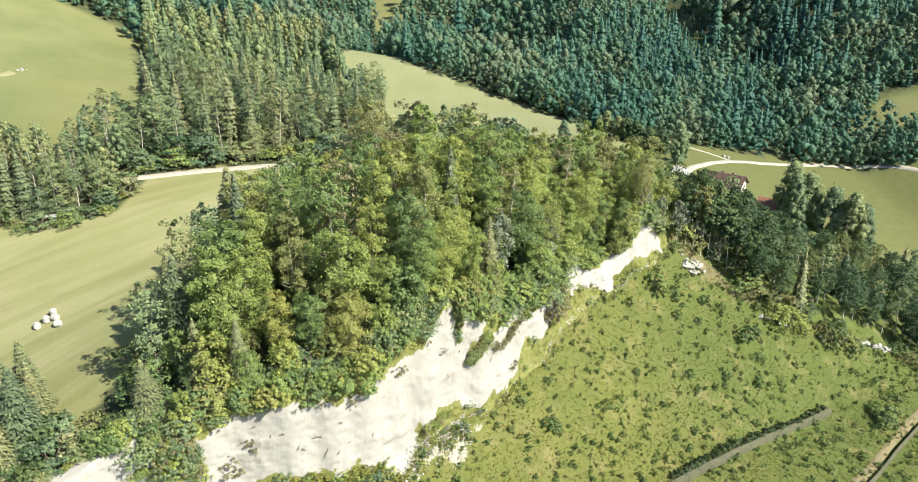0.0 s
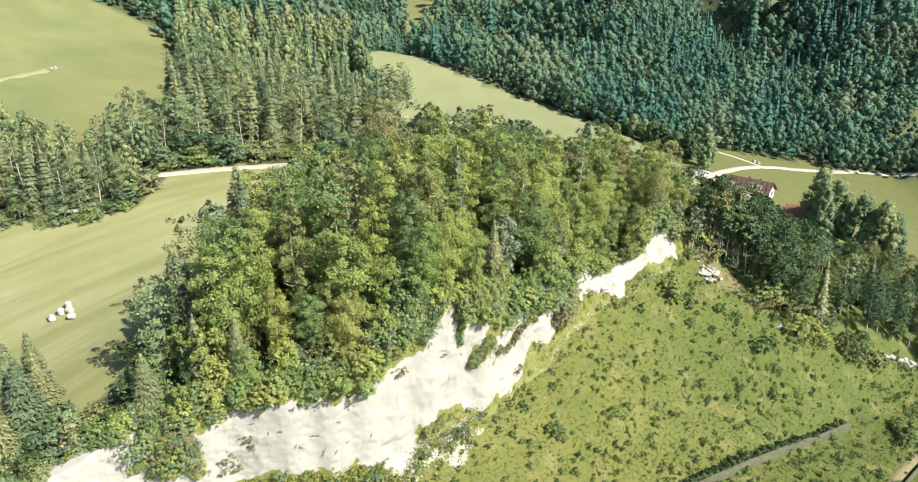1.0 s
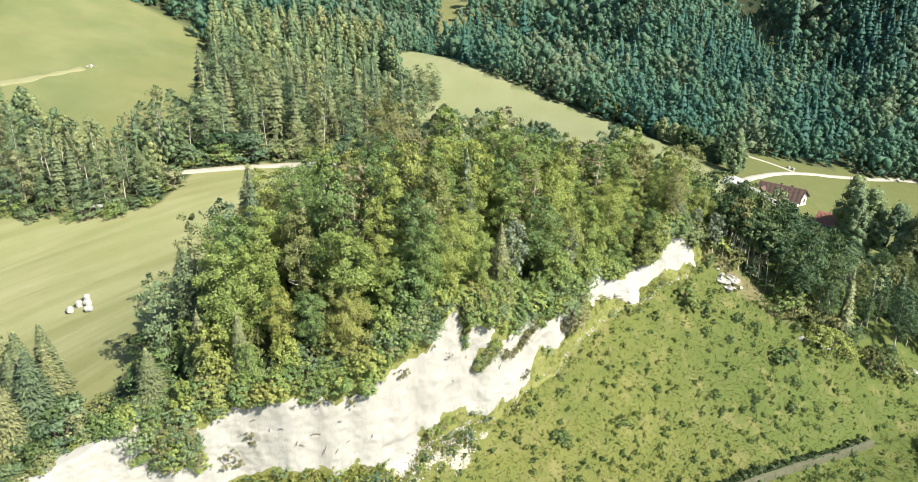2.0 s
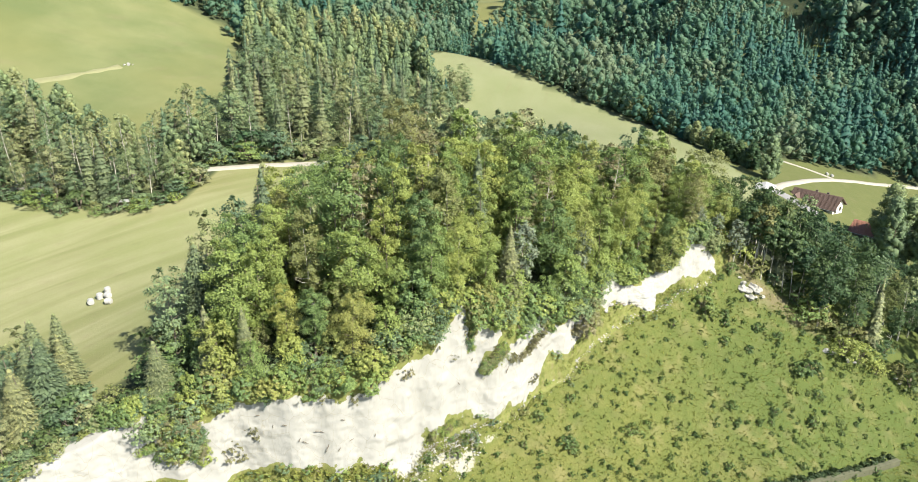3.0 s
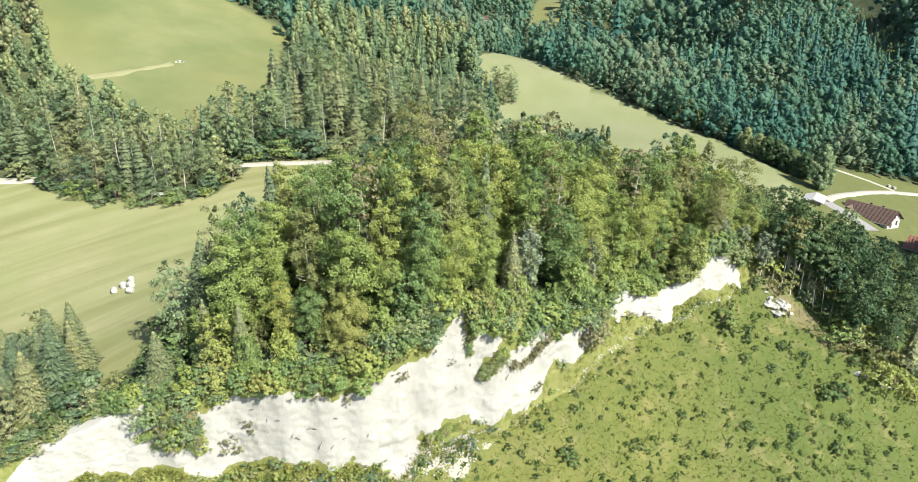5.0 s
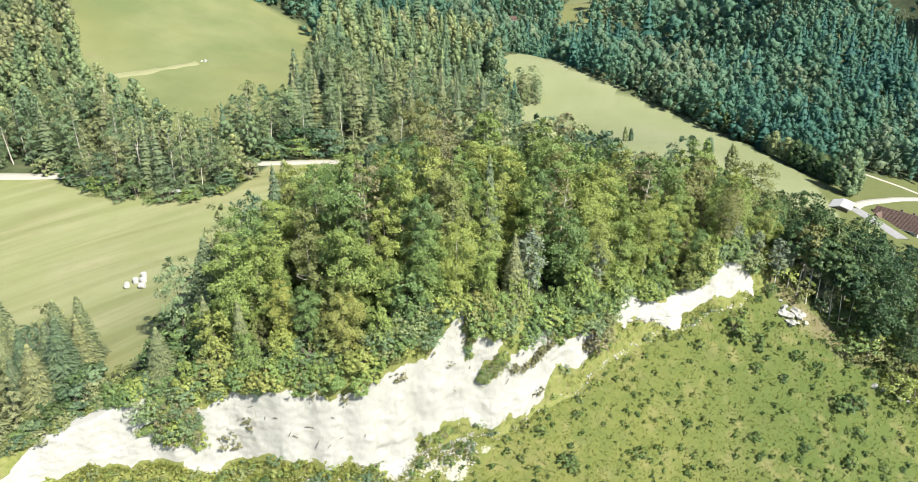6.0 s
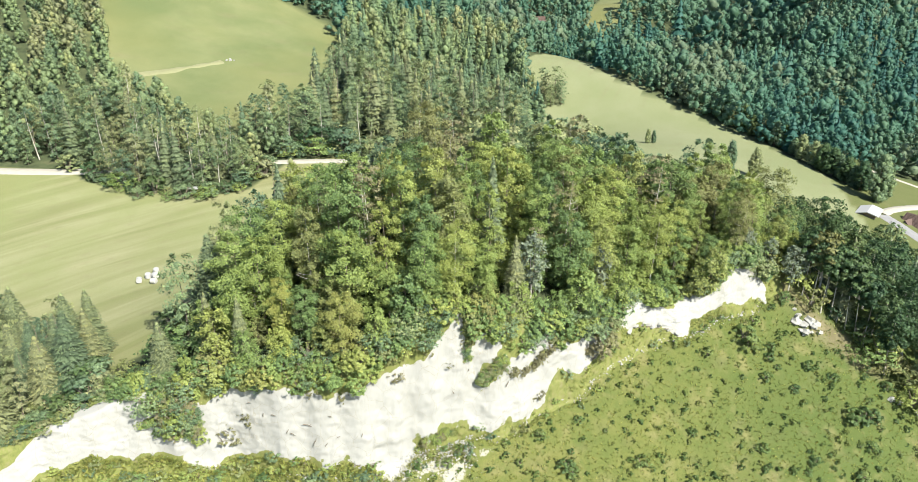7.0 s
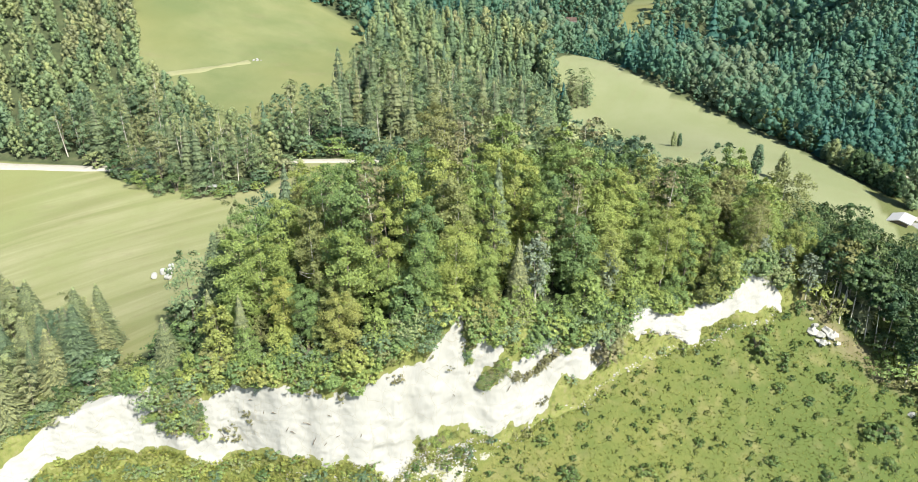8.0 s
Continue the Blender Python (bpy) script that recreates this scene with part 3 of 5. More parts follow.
def skirt_spruce(h, w, rng, tiers, points, sprays, size):
    """a dense spruce: ragged skirts of boughs one above the other, with loose sprays on them"""
    out, C, N, A = [], [], [], []
    for i in range(tiers):
        f = (i + rng.uniform(-0.25, 0.25)) / tiers
        f = max(0.0, f)
        rad = w * (1 - 0.97 * f) ** 0.85 * rng.uniform(0.85, 1.12)
        z0 = h * (0.04 + 0.94 * f)
        a = np.linspace(0, 2 * math.pi, points, endpoint=False) + rng.uniform(0, 6.28) + rng.uniform(-0.15, 0.15, points)
        r = rad * np.where(np.arange(points) % 2, 1.0, 0.62) * rng.uniform(0.8, 1.15, points)
        rim = np.stack([np.cos(a) * r, np.sin(a) * r, z0 - 0.22 * r + rng.uniform(-0.15, 0.15, points)], 1)
        v = np.concatenate([[(0, 0, z0 + h / tiers * 1.15 + 0.1)], rim])
        k = np.arange(points)
        out.append((v, np.stack([0 * k, 1 + k, 1 + (k + 1) % points], 1)))
        n = max(2, int(2 * sprays / tiers * (1 - f)))
        b, q = rng.uniform(0, 6.28, n), rng.uniform(0.5, 1.08, n)
        C.append(np.stack([np.cos(b) * rad * q, np.sin(b) * rad * q, z0 + (1 - q) * h / tiers - 0.1 * q * rad + 0.12], 1))
        N.append(np.stack([0.9 * np.cos(b), 0.9 * np.sin(b), np.full(n, 0.9)], 1) + 0.3 * rng.normal(size=(n, 3)))
        A.append(np.stack([np.cos(b), np.sin(b), np.full(n, -0.4)], 1))
    C, N, A = np.concatenate(C), np.concatenate(N), np.concatenate(A)
    out.append(leaves(C, N, size * rng.uniform(0.6, 1.3, len(C)), rng, 0.5, 0.2, A, True))
    return joined(out)


def full_crown(h, w, rng, lobes, sprays, size, low=0.12):
    """a dense broadleaf crown: many small ragged lobes, closed inside, with sprays of leaves standing off them"""
    out, C, N = [], [], []
    ring, k = np.linspace(0, 2 * math.pi, 5, endpoint=False), np.arange(5)
    p1 = rng.uniform(0, 6.28)
    for i in range(lobes):
        f = (i + rng.uniform(0, 1)) / lobes
        a = 2.4 * i + rng.uniform(-0.5, 0.5)
        g = math.sin(math.pi * min(1, 0.24 + 0.76 * f)) ** 0.6 * (1 + 0.15 * math.sin(2 * a + p1))
        R = w * rng.uniform(0.24, 0.4)
        far = max(0.1 * w, w * g - R) * rng.uniform(0.75, 1.08)
        cen = np.array([math.cos(a) * far, math.sin(a) * far, h * (low + (0.95 - low) * f)])
        rows = [np.array([[0, 0, R * rng.uniform(0.5, 1.0)]])]
        for e, q in ((0.25, 0.95), (-0.5, 0.6)):
            rr = R * q * rng.uniform(0.45, 1.15, 5)
            rows.append(np.stack([np.cos(ring + 2 * e + a) * rr, np.sin(ring + 2 * e + a) * rr, R * (e + rng.uniform(-0.25, 0.25, 5))], 1))
        out.append((np.concatenate(rows) + cen, np.concatenate([np.stack([0 * k, 1 + k, 1 + (k + 1) % 5], 1), np.stack([1 + k, 6 + k, 6 + (k + 1) % 5], 1), np.stack([1 + k, 6 + (k + 1) % 5, 1 + (k + 1) % 5], 1)])))
        n = max(3, sprays // lobes)
        d = rng.normal(size=(n, 3)) + 0.6 * np.array([math.cos(a), math.sin(a), 0.8])
        d /= np.linalg.norm(d, axis=1, keepdims=True)
        C.append(cen + d * R * rng.uniform(0.6, 1.3, (n, 1)))
        N.append(d + np.array([0, 0, 0.3]) + 0.35 * rng.normal(size=(n, 3)))
    C, N = np.concatenate(C), np.concatenate(N)
    out.append(leaves(C, N, size * rng.uniform(0.6, 1.3, len(C)), rng, single=True))
    return joined(out)


def tree_kind(name, label, trunk, crown, leaf, bark, category="tree"):
    """a tree to be copied: an Empty at the foot, its trunk and its crown"""
    base = tagged(new(name), label, category)
    part("trunk", fast_mesh("trunk", *trunk, bark, smooth=True), None, base)
    part("crown", fast_mesh("crown", *crown, leaf), None, base)
    return base


def rng_of(n):
    return np.random.default_rng(n)


BROADS, CONES, THINS, BIRCHES, MIDS, MIDCONES = [], [], [], [], [], []
for n in range(6):
    r = rng_of(10 + n)
    h, w = 15.0 + 0.8 * n, (3.5, 3.0, 3.9, 3.2, 4.3, 2.8)[n]
    BROADS.append((h, tree_kind("beech_tree", "tall leafy beech tree with yellowish green foliage", trunk_mesh(h * 0.93, 0.2, r, 8), bough_crown(h, w, r, 38, 240, 0.128, (0.08, 0.2, 0.1, 0.22, 0.26, 0.05)[n], (0.5, 0.6, 0.45, 0.55, 0.62, 0.4)[n]), BROAD, PALE_BARK if n % 3 == 1 else BARK)))
for n in range(4):
    r = rng_of(30 + n)
    h, w = 15.0 + n, (2.7, 3.0, 2.5, 3.2)[n]
    CONES.append((h, tree_kind("spruce_tree", "dark green spruce with drooping boughs", trunk_mesh(h * 0.98, 0.19, r, 0), skirt_spruce(h, w, r, 32, 34, 2600, 0.15), DARKL, BARK)))
for n in range(2):
    r = rng_of(40 + n)
    h = 14.0 + n
    THINS.append((h, tree_kind("dry_tree", "half bare brownish tree with a thin crown", trunk_mesh(h * 0.97, 0.16, r, 12, 0.25, 0.17), broad_crown(h, 1.9, r, 60, 14, 0.15, 0.25, single=True), DRY, PALE_BARK)))
for n in range(2):
    r = rng_of(50 + n)
    h = 14.0 + n
    BIRCHES.append((h, tree_kind("birch_tree", "slender birch with a white trunk and thin crown", trunk_mesh(h * 0.98, 0.17, r, 8, 0.5, 0.14), broad_crown(h, 1.7, r, 70, 11, 0.2, 0.55, 0.9, single=True), SCRUB, PALE_BARK)))
for n in range(4):
    r = rng_of(60 + n)
    h, w = 13.0 + n, (3.5, 3.1, 4.1, 2.9)[n]
    MIDS.append((h, tree_kind("broadleaf_tree", "leafy green broadleaf tree at the edge of a wood", trunk_mesh(h * 0.9, 0.18, r, 5), bough_crown(h, w, r, 34, 74, 0.18, 0.08, 0.5, facing=0.7, loose=0.4), SCRUB, BARK)))
for n in range(4):
    r = rng_of(70 + n)
    h, w = 18.0 + n, (2.9, 2.6, 3.2, 2.8)[n]
    MIDCONES.append((h, tree_kind("spruce_tree", "tall dark spruce standing in a dense wood", trunk_mesh(h * 0.98, 0.2, r, 0, sides=5), skirt_spruce(h, w, r, 19, 18, 620, 0.27), DARKL, BARK)))
EASTS = []
for n in range(3):
    r = rng_of(65 + n)
    h, w = 13.0 + n, (3.1, 2.7, 3.4)[n]
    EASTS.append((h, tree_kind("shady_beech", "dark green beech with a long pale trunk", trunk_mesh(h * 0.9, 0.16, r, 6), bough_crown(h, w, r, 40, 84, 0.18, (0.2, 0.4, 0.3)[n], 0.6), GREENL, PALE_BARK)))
YOUNG = []
for n in range(3):
    r = rng_of(75 + n)
    YOUNG.append((6.0, tree_kind("young_beech", "young leafy beech in the wood above the quarry", trunk_mesh(5.4, 0.09, r, 6), bough_crown(6.0, (1.9, 2.2, 1.6)[n], r, 30, 96, 0.108, 0.02, 0.45), BROAD, BARK)))
FULLS = []
for n in range(3):
    r = rng_of(78 + n)
    FULLS.append((12.0, tree_kind("field_tree", "dense grey green tree beside a field", trunk_mesh(10.5, 0.18, r, 6), full_crown(12.0, (3.0, 3.5, 2.6)[n], r, 60, 2400, 0.17, 0.1), (SCRUB, GREENL, SCRUB)[n], BARK)))
USED = set()


def plant(kind, x, y, height, rng, group, wide=1.0, lift=0.0, lean=0.0):
    """one tree of a kind, at that height; the first is the built one itself; lean: degrees out over the quarry"""
    h0, base = kind
    s = height / h0
    m = pose(x, y, float(land(np.array(x), np.array(y))) - 0.1 + lift) @ Matrix.Rotation(radians(lean), 4, (0.757, 0.653, 0)) @ pose(0, 0, 0, rng.uniform(-2, 2), rng.uniform(-2, 2), rng.uniform(0, 360))
    ob = base if base.name not in USED else copy_thing(base, m)
    if ob is base:
        USED.add(base.name)
        ob.matrix_basis = m
    ob.scale = (s * wide, s * wide, s)
    ob["group"] = group
    return ob


def scatter(poly, gap, rng, keep=None, limit=4000):
    """points in a plan outline, none nearer than gap to another"""
    p = np.array(poly)
    lo, hi = p.min(0), p.max(0)
    cell, got = {}, []
    n = int((hi - lo).prod() / gap ** 2 * 9)
    tries = np.stack([rng.uniform(lo[0], hi[0], n), rng.uniform(lo[1], hi[1], n)], 1)
    tries = tries[inside(poly, tries[:, 0], tries[:, 1])]
    if keep is not None:
        tries = tries[keep(tries[:, 0], tries[:, 1])]
    for x, y in tries:
        i, j = int(x // gap), int(y // gap)
        if all((x - a) ** 2 + (y - b) ** 2 >= gap * gap for di in (-1, 0, 1) for dj in (-1, 0, 1) for a, b in cell.get((i + di, j + dj), ())):
            cell.setdefault((i, j), []).append((x, y))
            got.append((x, y))
            if len(got) >= limit:
                break
    return got


ROAD_WEST = [(-320, 70), (-180, 92), (-124, 106.5), (-114, 110.5), (-104, 114.5), (-90, 121), (-76, 130), (-66, 136.5), (-56, 142.5), (-41, 150.5), (-20, 157), (5, 168)]


def off_road(x, y, wide=2.4):
    """whether a spot is clear of the west road"""
    p = np.array(ROAD_WEST)
    best = np.full(np.shape(x), 1e9)
    for a, b in zip(p[:-1], p[1:]):
        d = b - a
        k = np.clip(((x - a[0]) * d[0] + (y - a[1]) * d[1]) / (d @ d), 0, 1)
        best = np.minimum(best, np.hypot(x - a[0] - k * d[0], y - a[1] - k * d[1]))
    return best > np.where((x > -102) & (x < -68), 1.3, wide)


KNOLL_GROWN = KNOLL[:2] + [(-27, 63.2), (-21, 65), (-14.4, 68.4), (-4.6, 74.6), (1, 81.4), (10.6, 90.6), (17.6, 98.4), (29, 110)] + KNOLL[9:]


def wood_knoll():
    rng = rng_of(1)

    def behind(x, y):
        u, v = along(x, y)
        return (v > face_line(u)[1] + 0.2) | (u < 10)

    # young growth that fills the wood's front
    for x, y in scatter(KNOLL_GROWN, 3.0, rng, lambda x, y: behind(x, y) & (along(x, y)[1] < face_line(along(x, y)[0])[1] + 14) & (x > -34)):
        plant(YOUNG[rng.integers(3)], x, y, rng.uniform(4.0, 8.5), rng, "young trees on the knoll", rng.uniform(0.85, 1.2), 0.0, rng.uniform(0, 14) * (along(x, y)[1] < face_line(along(x, y)[0])[1] + 2.5))
    for x, y in scatter(KNOLL_GROWN, 3.55, rng, behind):
        u, v = along(x, y)
        brink = v - face_line(u)[1]
        tall = (11.0 + 6.6 * float(step(brink, -1, 9))) * rng.uniform(0.78, 1.12)
        tall *= 1 - 0.12 * float(step(-x, 14, 24)) - 0.1 * (x < -16 and y > 97) - 0.22 * float(step(-x, 29, 34)) - 0.1 * float(step(u, 88, 100)) + 0.1 * (v > 84) + 0.15 * float(step(x, 8, 24)) * (v > 74)
        q = rng.uniform()
        west = float(step(-x, 8, 30))
        over = 9 * (1 - float(step(brink, 0.5, 4))) if 20 < u < 100 else 0
        if x < -32 and q < 0.5:
            plant(MIDS[rng.integers(4)], x, y, tall, rng, "trees on the knoll", rng.uniform(0.85, 1.05))
        elif q < 0.08 + 0.3 * west and u < 66 or x < -31 and q < 0.85:
            plant(CONES[rng.integers(4)], x, y, tall * 1.04, rng, "trees on the knoll", rng.uniform(0.9, 1.15) * (1.5 if x < -30 else 1))
        elif q > 0.92 and x > -28:
            plant(THINS[rng.integers(2)], x, y, tall, rng, "trees on the knoll")
        else:
            pick = rng.integers(6)
            if v > 88:
                plant(MIDS[rng.integers(4)], x, y, tall, rng, "trees on the knoll", 1.1)
            else:
                plant(BROADS[pick], x, y, tall, rng, "trees on the knoll", rng.uniform(0.85, 1.15), 0.0, over)


def wood_mixed(poly, gap, seed, cones, tall, group, keep=None, birch=0.1, limit=260, broad=None):
    rng = rng_of(seed)
    for x, y in scatter(poly, gap, rng, keep, limit):
        q, h = rng.uniform(), tall * rng.uniform(0.7, 1.15)
        if group == "trees of the west wood":
            h *= (0.8 + 0.2 * float(step(y - 113 - 0.35 * max(0, x + 80), 0, 6))) * (1 - 0.15 * float(step(x, -76, -70)))
        if group == "trees of the east wood":
            h *= 1.12 - 0.1 * float(step(x, 58, 68)) - 0.13 * float(step(x, 51, 55)) * (y > 126)
        if group == "trees of the spruce wood" and y < 160 + 0.5 * (x + 40):
            q, h = max(q, cones + 0.02), 0.62 * h
        if q < cones:
            plant(MIDCONES[rng.integers(4)], x, y, h * 1.1, rng, group, rng.uniform(0.95, 1.4))
        elif q < cones + birch:
            plant(BIRCHES[rng.integers(2)], x, y, h, rng, group)
        else:
            plant((broad or MIDS)[rng.integers(3)], x, y, h * 0.9, rng, group, 1.1)


def mass(name, label, spots, kinds, seed, leaf=None, grow=None, cone=0.25, wide=0.0):
    """a wood whose trees nobody could count, as one object"""
    rng = rng_of(seed)
    V, F, T, total = [], [], [], 0
    for x, y in spots:
        patch = 0.5 + 0.5 * float(hum(np.array(x), np.array(y), 34.0, 4.0))
        stand = 0.5 + 0.5 * float(hum(np.array(x + 40), np.array(y), 11.0, 4.0))
        cones = [k for k in kinds if k[2] == 0]
        broad = [k for k in kinds if k[2] > 0]
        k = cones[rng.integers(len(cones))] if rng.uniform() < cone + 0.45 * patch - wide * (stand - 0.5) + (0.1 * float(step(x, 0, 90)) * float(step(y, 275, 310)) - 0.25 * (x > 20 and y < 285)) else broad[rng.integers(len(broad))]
        s = rng.uniform(0.68, 1.22) * (grow(x, y) if grow else 1.0) * (1 + wide * rng.uniform(-0.3, 0.5) * (0.4 + stand))
        a = rng.uniform(0, 6.28)
        v = k[1][0] * np.array([s, s, s * rng.uniform(0.9, 1.15)])
        v = np.stack([v[:, 0] * math.cos(a) - v[:, 1] * math.sin(a) + x, v[:, 0] * math.sin(a) + v[:, 1] * math.cos(a) + y, v[:, 2] + float(land(np.array(x), np.array(y))) - 0.2], 1)
        V.append(v)
        F.append(k[1][1] + total)
        total += len(v)
        # small growth of the clearings is tinted lighter, to offset the shade it stands in
        low = 0.45 if s < 0.4 else 0.0
        # tint also drops towards the right, for every kind of tree
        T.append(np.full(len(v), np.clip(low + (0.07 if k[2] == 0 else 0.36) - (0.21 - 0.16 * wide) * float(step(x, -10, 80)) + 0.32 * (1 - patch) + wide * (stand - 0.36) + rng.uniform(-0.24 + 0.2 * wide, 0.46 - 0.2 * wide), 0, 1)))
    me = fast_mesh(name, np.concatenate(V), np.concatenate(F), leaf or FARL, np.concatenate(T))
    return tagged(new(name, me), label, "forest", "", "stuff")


def near_edge(x, y):
    """the front rows of the west wood"""
    return (x > -118) & (y < 131 - 0.12 * (x + 70))


wood_knoll()
wood_mixed(WEST_WOOD, 3.0, 2, 0.2, 11.5, "trees of the west wood", lambda x, y: near_edge(x, y) & off_road(x, y), 0.1, 300)
wood_mixed(ROAD_WOOD, 3.9, 3, 0.48, 14.5, "trees of the spruce wood", lambda x, y: (y < 205) & off_road(x, y, 3.0), 0.07, 230)
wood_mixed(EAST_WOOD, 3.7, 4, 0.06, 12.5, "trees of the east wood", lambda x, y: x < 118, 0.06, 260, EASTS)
low_rng = rng_of(5)
for lx, ly in scatter(LOW_WOOD, 2.6, low_rng, lambda x, y: (x > -84) & (y > 44), 240):
    if low_rng.uniform() < 0.6:
        plant(CONES[low_rng.integers(4)], lx, ly, low_rng.uniform(7.5, 11.5), low_rng, "young trees by the meadow", low_rng.uniform(1.4, 1.75))
    else:
        plant(MIDS[low_rng.integers(4)], lx, ly, low_rng.uniform(6.0, 10.0), low_rng, "young trees by the meadow", low_rng.uniform(0.9, 1.2))
MASS_KINDS = [(16.0, skirt_spruce(14.5, (2.9, 3.3, 2.6)[n], rng_of(150 + n), 15, 16, 260, 0.3), 0.0) for n in range(3)] + [(13.0, full_crown(11.0, (3.1, 3.6, 2.8)[n], rng_of(160 + n), 26, 620, 0.23), 0.45) for n in range(3)]
mass("west_woods", "dense mixed wood between two meadows", scatter(WEST_WOOD, 4.2, rng_of(6), lambda x, y: ~near_edge(x, y) & off_road(x, y) & (x > -185), 600), MASS_KINDS, 6, MIDL, lambda x, y: 0.8 if x < -95 else 0.7, -0.1)
mass("spruce_woods", "dense dark spruce wood on a slope", scatter(ROAD_WOOD, 4.4, rng_of(7), lambda x, y: y >= 205, 500), MASS_KINDS, 7, MIDL, lambda x, y: 0.98, 0.15)


def build_far_woods():
    """the wooded slopes beyond the fields, uncountable, one mass of small crowns"""
    rng = rng_of(8)
    fields = (CLEARING, MID_FIELD, VALLEY, UP_MEADOW, WEST_MEADOW, WEST_WOOD, ROAD_WOOD, EAST_WOOD, FAR_PATCH, HIGH_PATCH, HUT_PATCH, TRACK_GAP)

    def keep(x, y):
        ok = np.ones(len(x), bool)
        for f in fields:
            ok &= ~inside(f, x, y)
        back = np.where(x > 55, 236 + 0 * x, np.where(x > -50, 238, 225))
        deep = np.interp(x, (-140, -100, -90, -30, -20, 50, 70, 130, 150, 260), (290, 310, 430, 440, 540, 520, 480, 470, 450, 400))
        return ok & (y > back) & (y < deep) & (x > -0.98 * y + 20) & (x < 0.72 * y + 15)

    kinds = []
    for n in range(4):
        r = rng_of(80 + n)
        kinds.append((16.0, skirt_spruce(12.8, (3.2, 3.6, 2.9, 3.4)[n], r, 9, 12, 80, 0.4), 0.0))
    for n in range(4):
        r = rng_of(90 + n)
        kinds.append((13.0, full_crown(12.0, (4.2, 4.8, 3.7, 4.4)[n], r, 14, 190, 0.36), 0.45))
    spots = scatter([(-330, 225), (-330, 390), (420, 390), (420, 235)], 4.0, rng, keep, 5200)
    spots += scatter(CLEARING, 2.3, rng) + scatter(HUT_PATCH, 4.5, rng)
    spots += scatter([(-380, 390), (-450, 640), (450, 640), (400, 390)], 8.6, rng, keep, 1700)
    spots += scatter([(-330, 560), (-500, 1100), (650, 1100), (420, 560)], 40.0, rng, lambda x, y: (x > -0.9 * y) & (x < 0.72 * y), 900)
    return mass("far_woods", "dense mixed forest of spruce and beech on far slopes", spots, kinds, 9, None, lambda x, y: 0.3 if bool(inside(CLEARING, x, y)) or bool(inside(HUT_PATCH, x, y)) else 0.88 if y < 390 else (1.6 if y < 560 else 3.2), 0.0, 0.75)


build_far_woods()


# ---- shrubs, grass and stones of the quarry ----
def height(x, y):
    return float(land(np.array(float(x)), np.array(float(y))))


def shrub_kind(name, label, h, w, seed, clumps, each, size, leaf):
    r = rng_of(seed)
    base = tagged(new(name), label, "shrub")
    stems = joined([tube([(0, 0, -0.2), (math.cos(a) * w * 0.3, math.sin(a) * w * 0.3, h * 0.45), (math.cos(a) * w * 0.6, math.sin(a) * w * 0.6, h * 0.8)], (0.035 * h, 0.02 * h, 0.008 * h), 4) for a in r.uniform(0, 6.28, 4)])
    part("stem", fast_mesh("stem", *stems, BARK), None, base)
    part("crown", fast_mesh("crown", *broad_crown(h, w, r, clumps, each, size, 0.0, 0.65, 0.5, single=True, tuft=(0.14, 0.28)), leaf), None, base)
    return h, base


EDGE_SHRUBS = [shrub_kind("edge_shrub", "leafy green shrub at the edge of a wood", 3.0, (1.6, 2.0, 1.4, 1.8)[n], 104 + n, 54, 15, 0.145, (SCRUB, BROAD, SCRUB, GREENL)[n]) for n in range(4)]
HANGERS = [shrub_kind("hanging_shrub", "leafy shrub leaning out over the white rock", 3.0, (1.5, 1.9, 1.3)[n], 124 + n, 64, 15, 0.12, (BROAD, SCRUB, BROAD)[n]) for n in range(3)]
FOOT_BUSHES = [shrub_kind("foot_bush", "low green bush at the foot of the quarry face", 1.2, (0.8, 1.0, 0.7)[n], 128 + n, 30, 18, 0.08, (BROAD, SCRUB, BROAD)[n]) for n in range(3)]
BUSHES = [shrub_kind("bush", "small dark green bush on the grassy slope", 1.0, (0.55, 0.7, 0.5)[n], 110 + n, 26, 22, 0.075, BUSHL) for n in range(3)]
GREY_BUSH = shrub_kind("grey_bush", "dry grey leafless looking bush on pale scree", 1.5, 1.0, 120, 20, 14, 0.11, DRY)


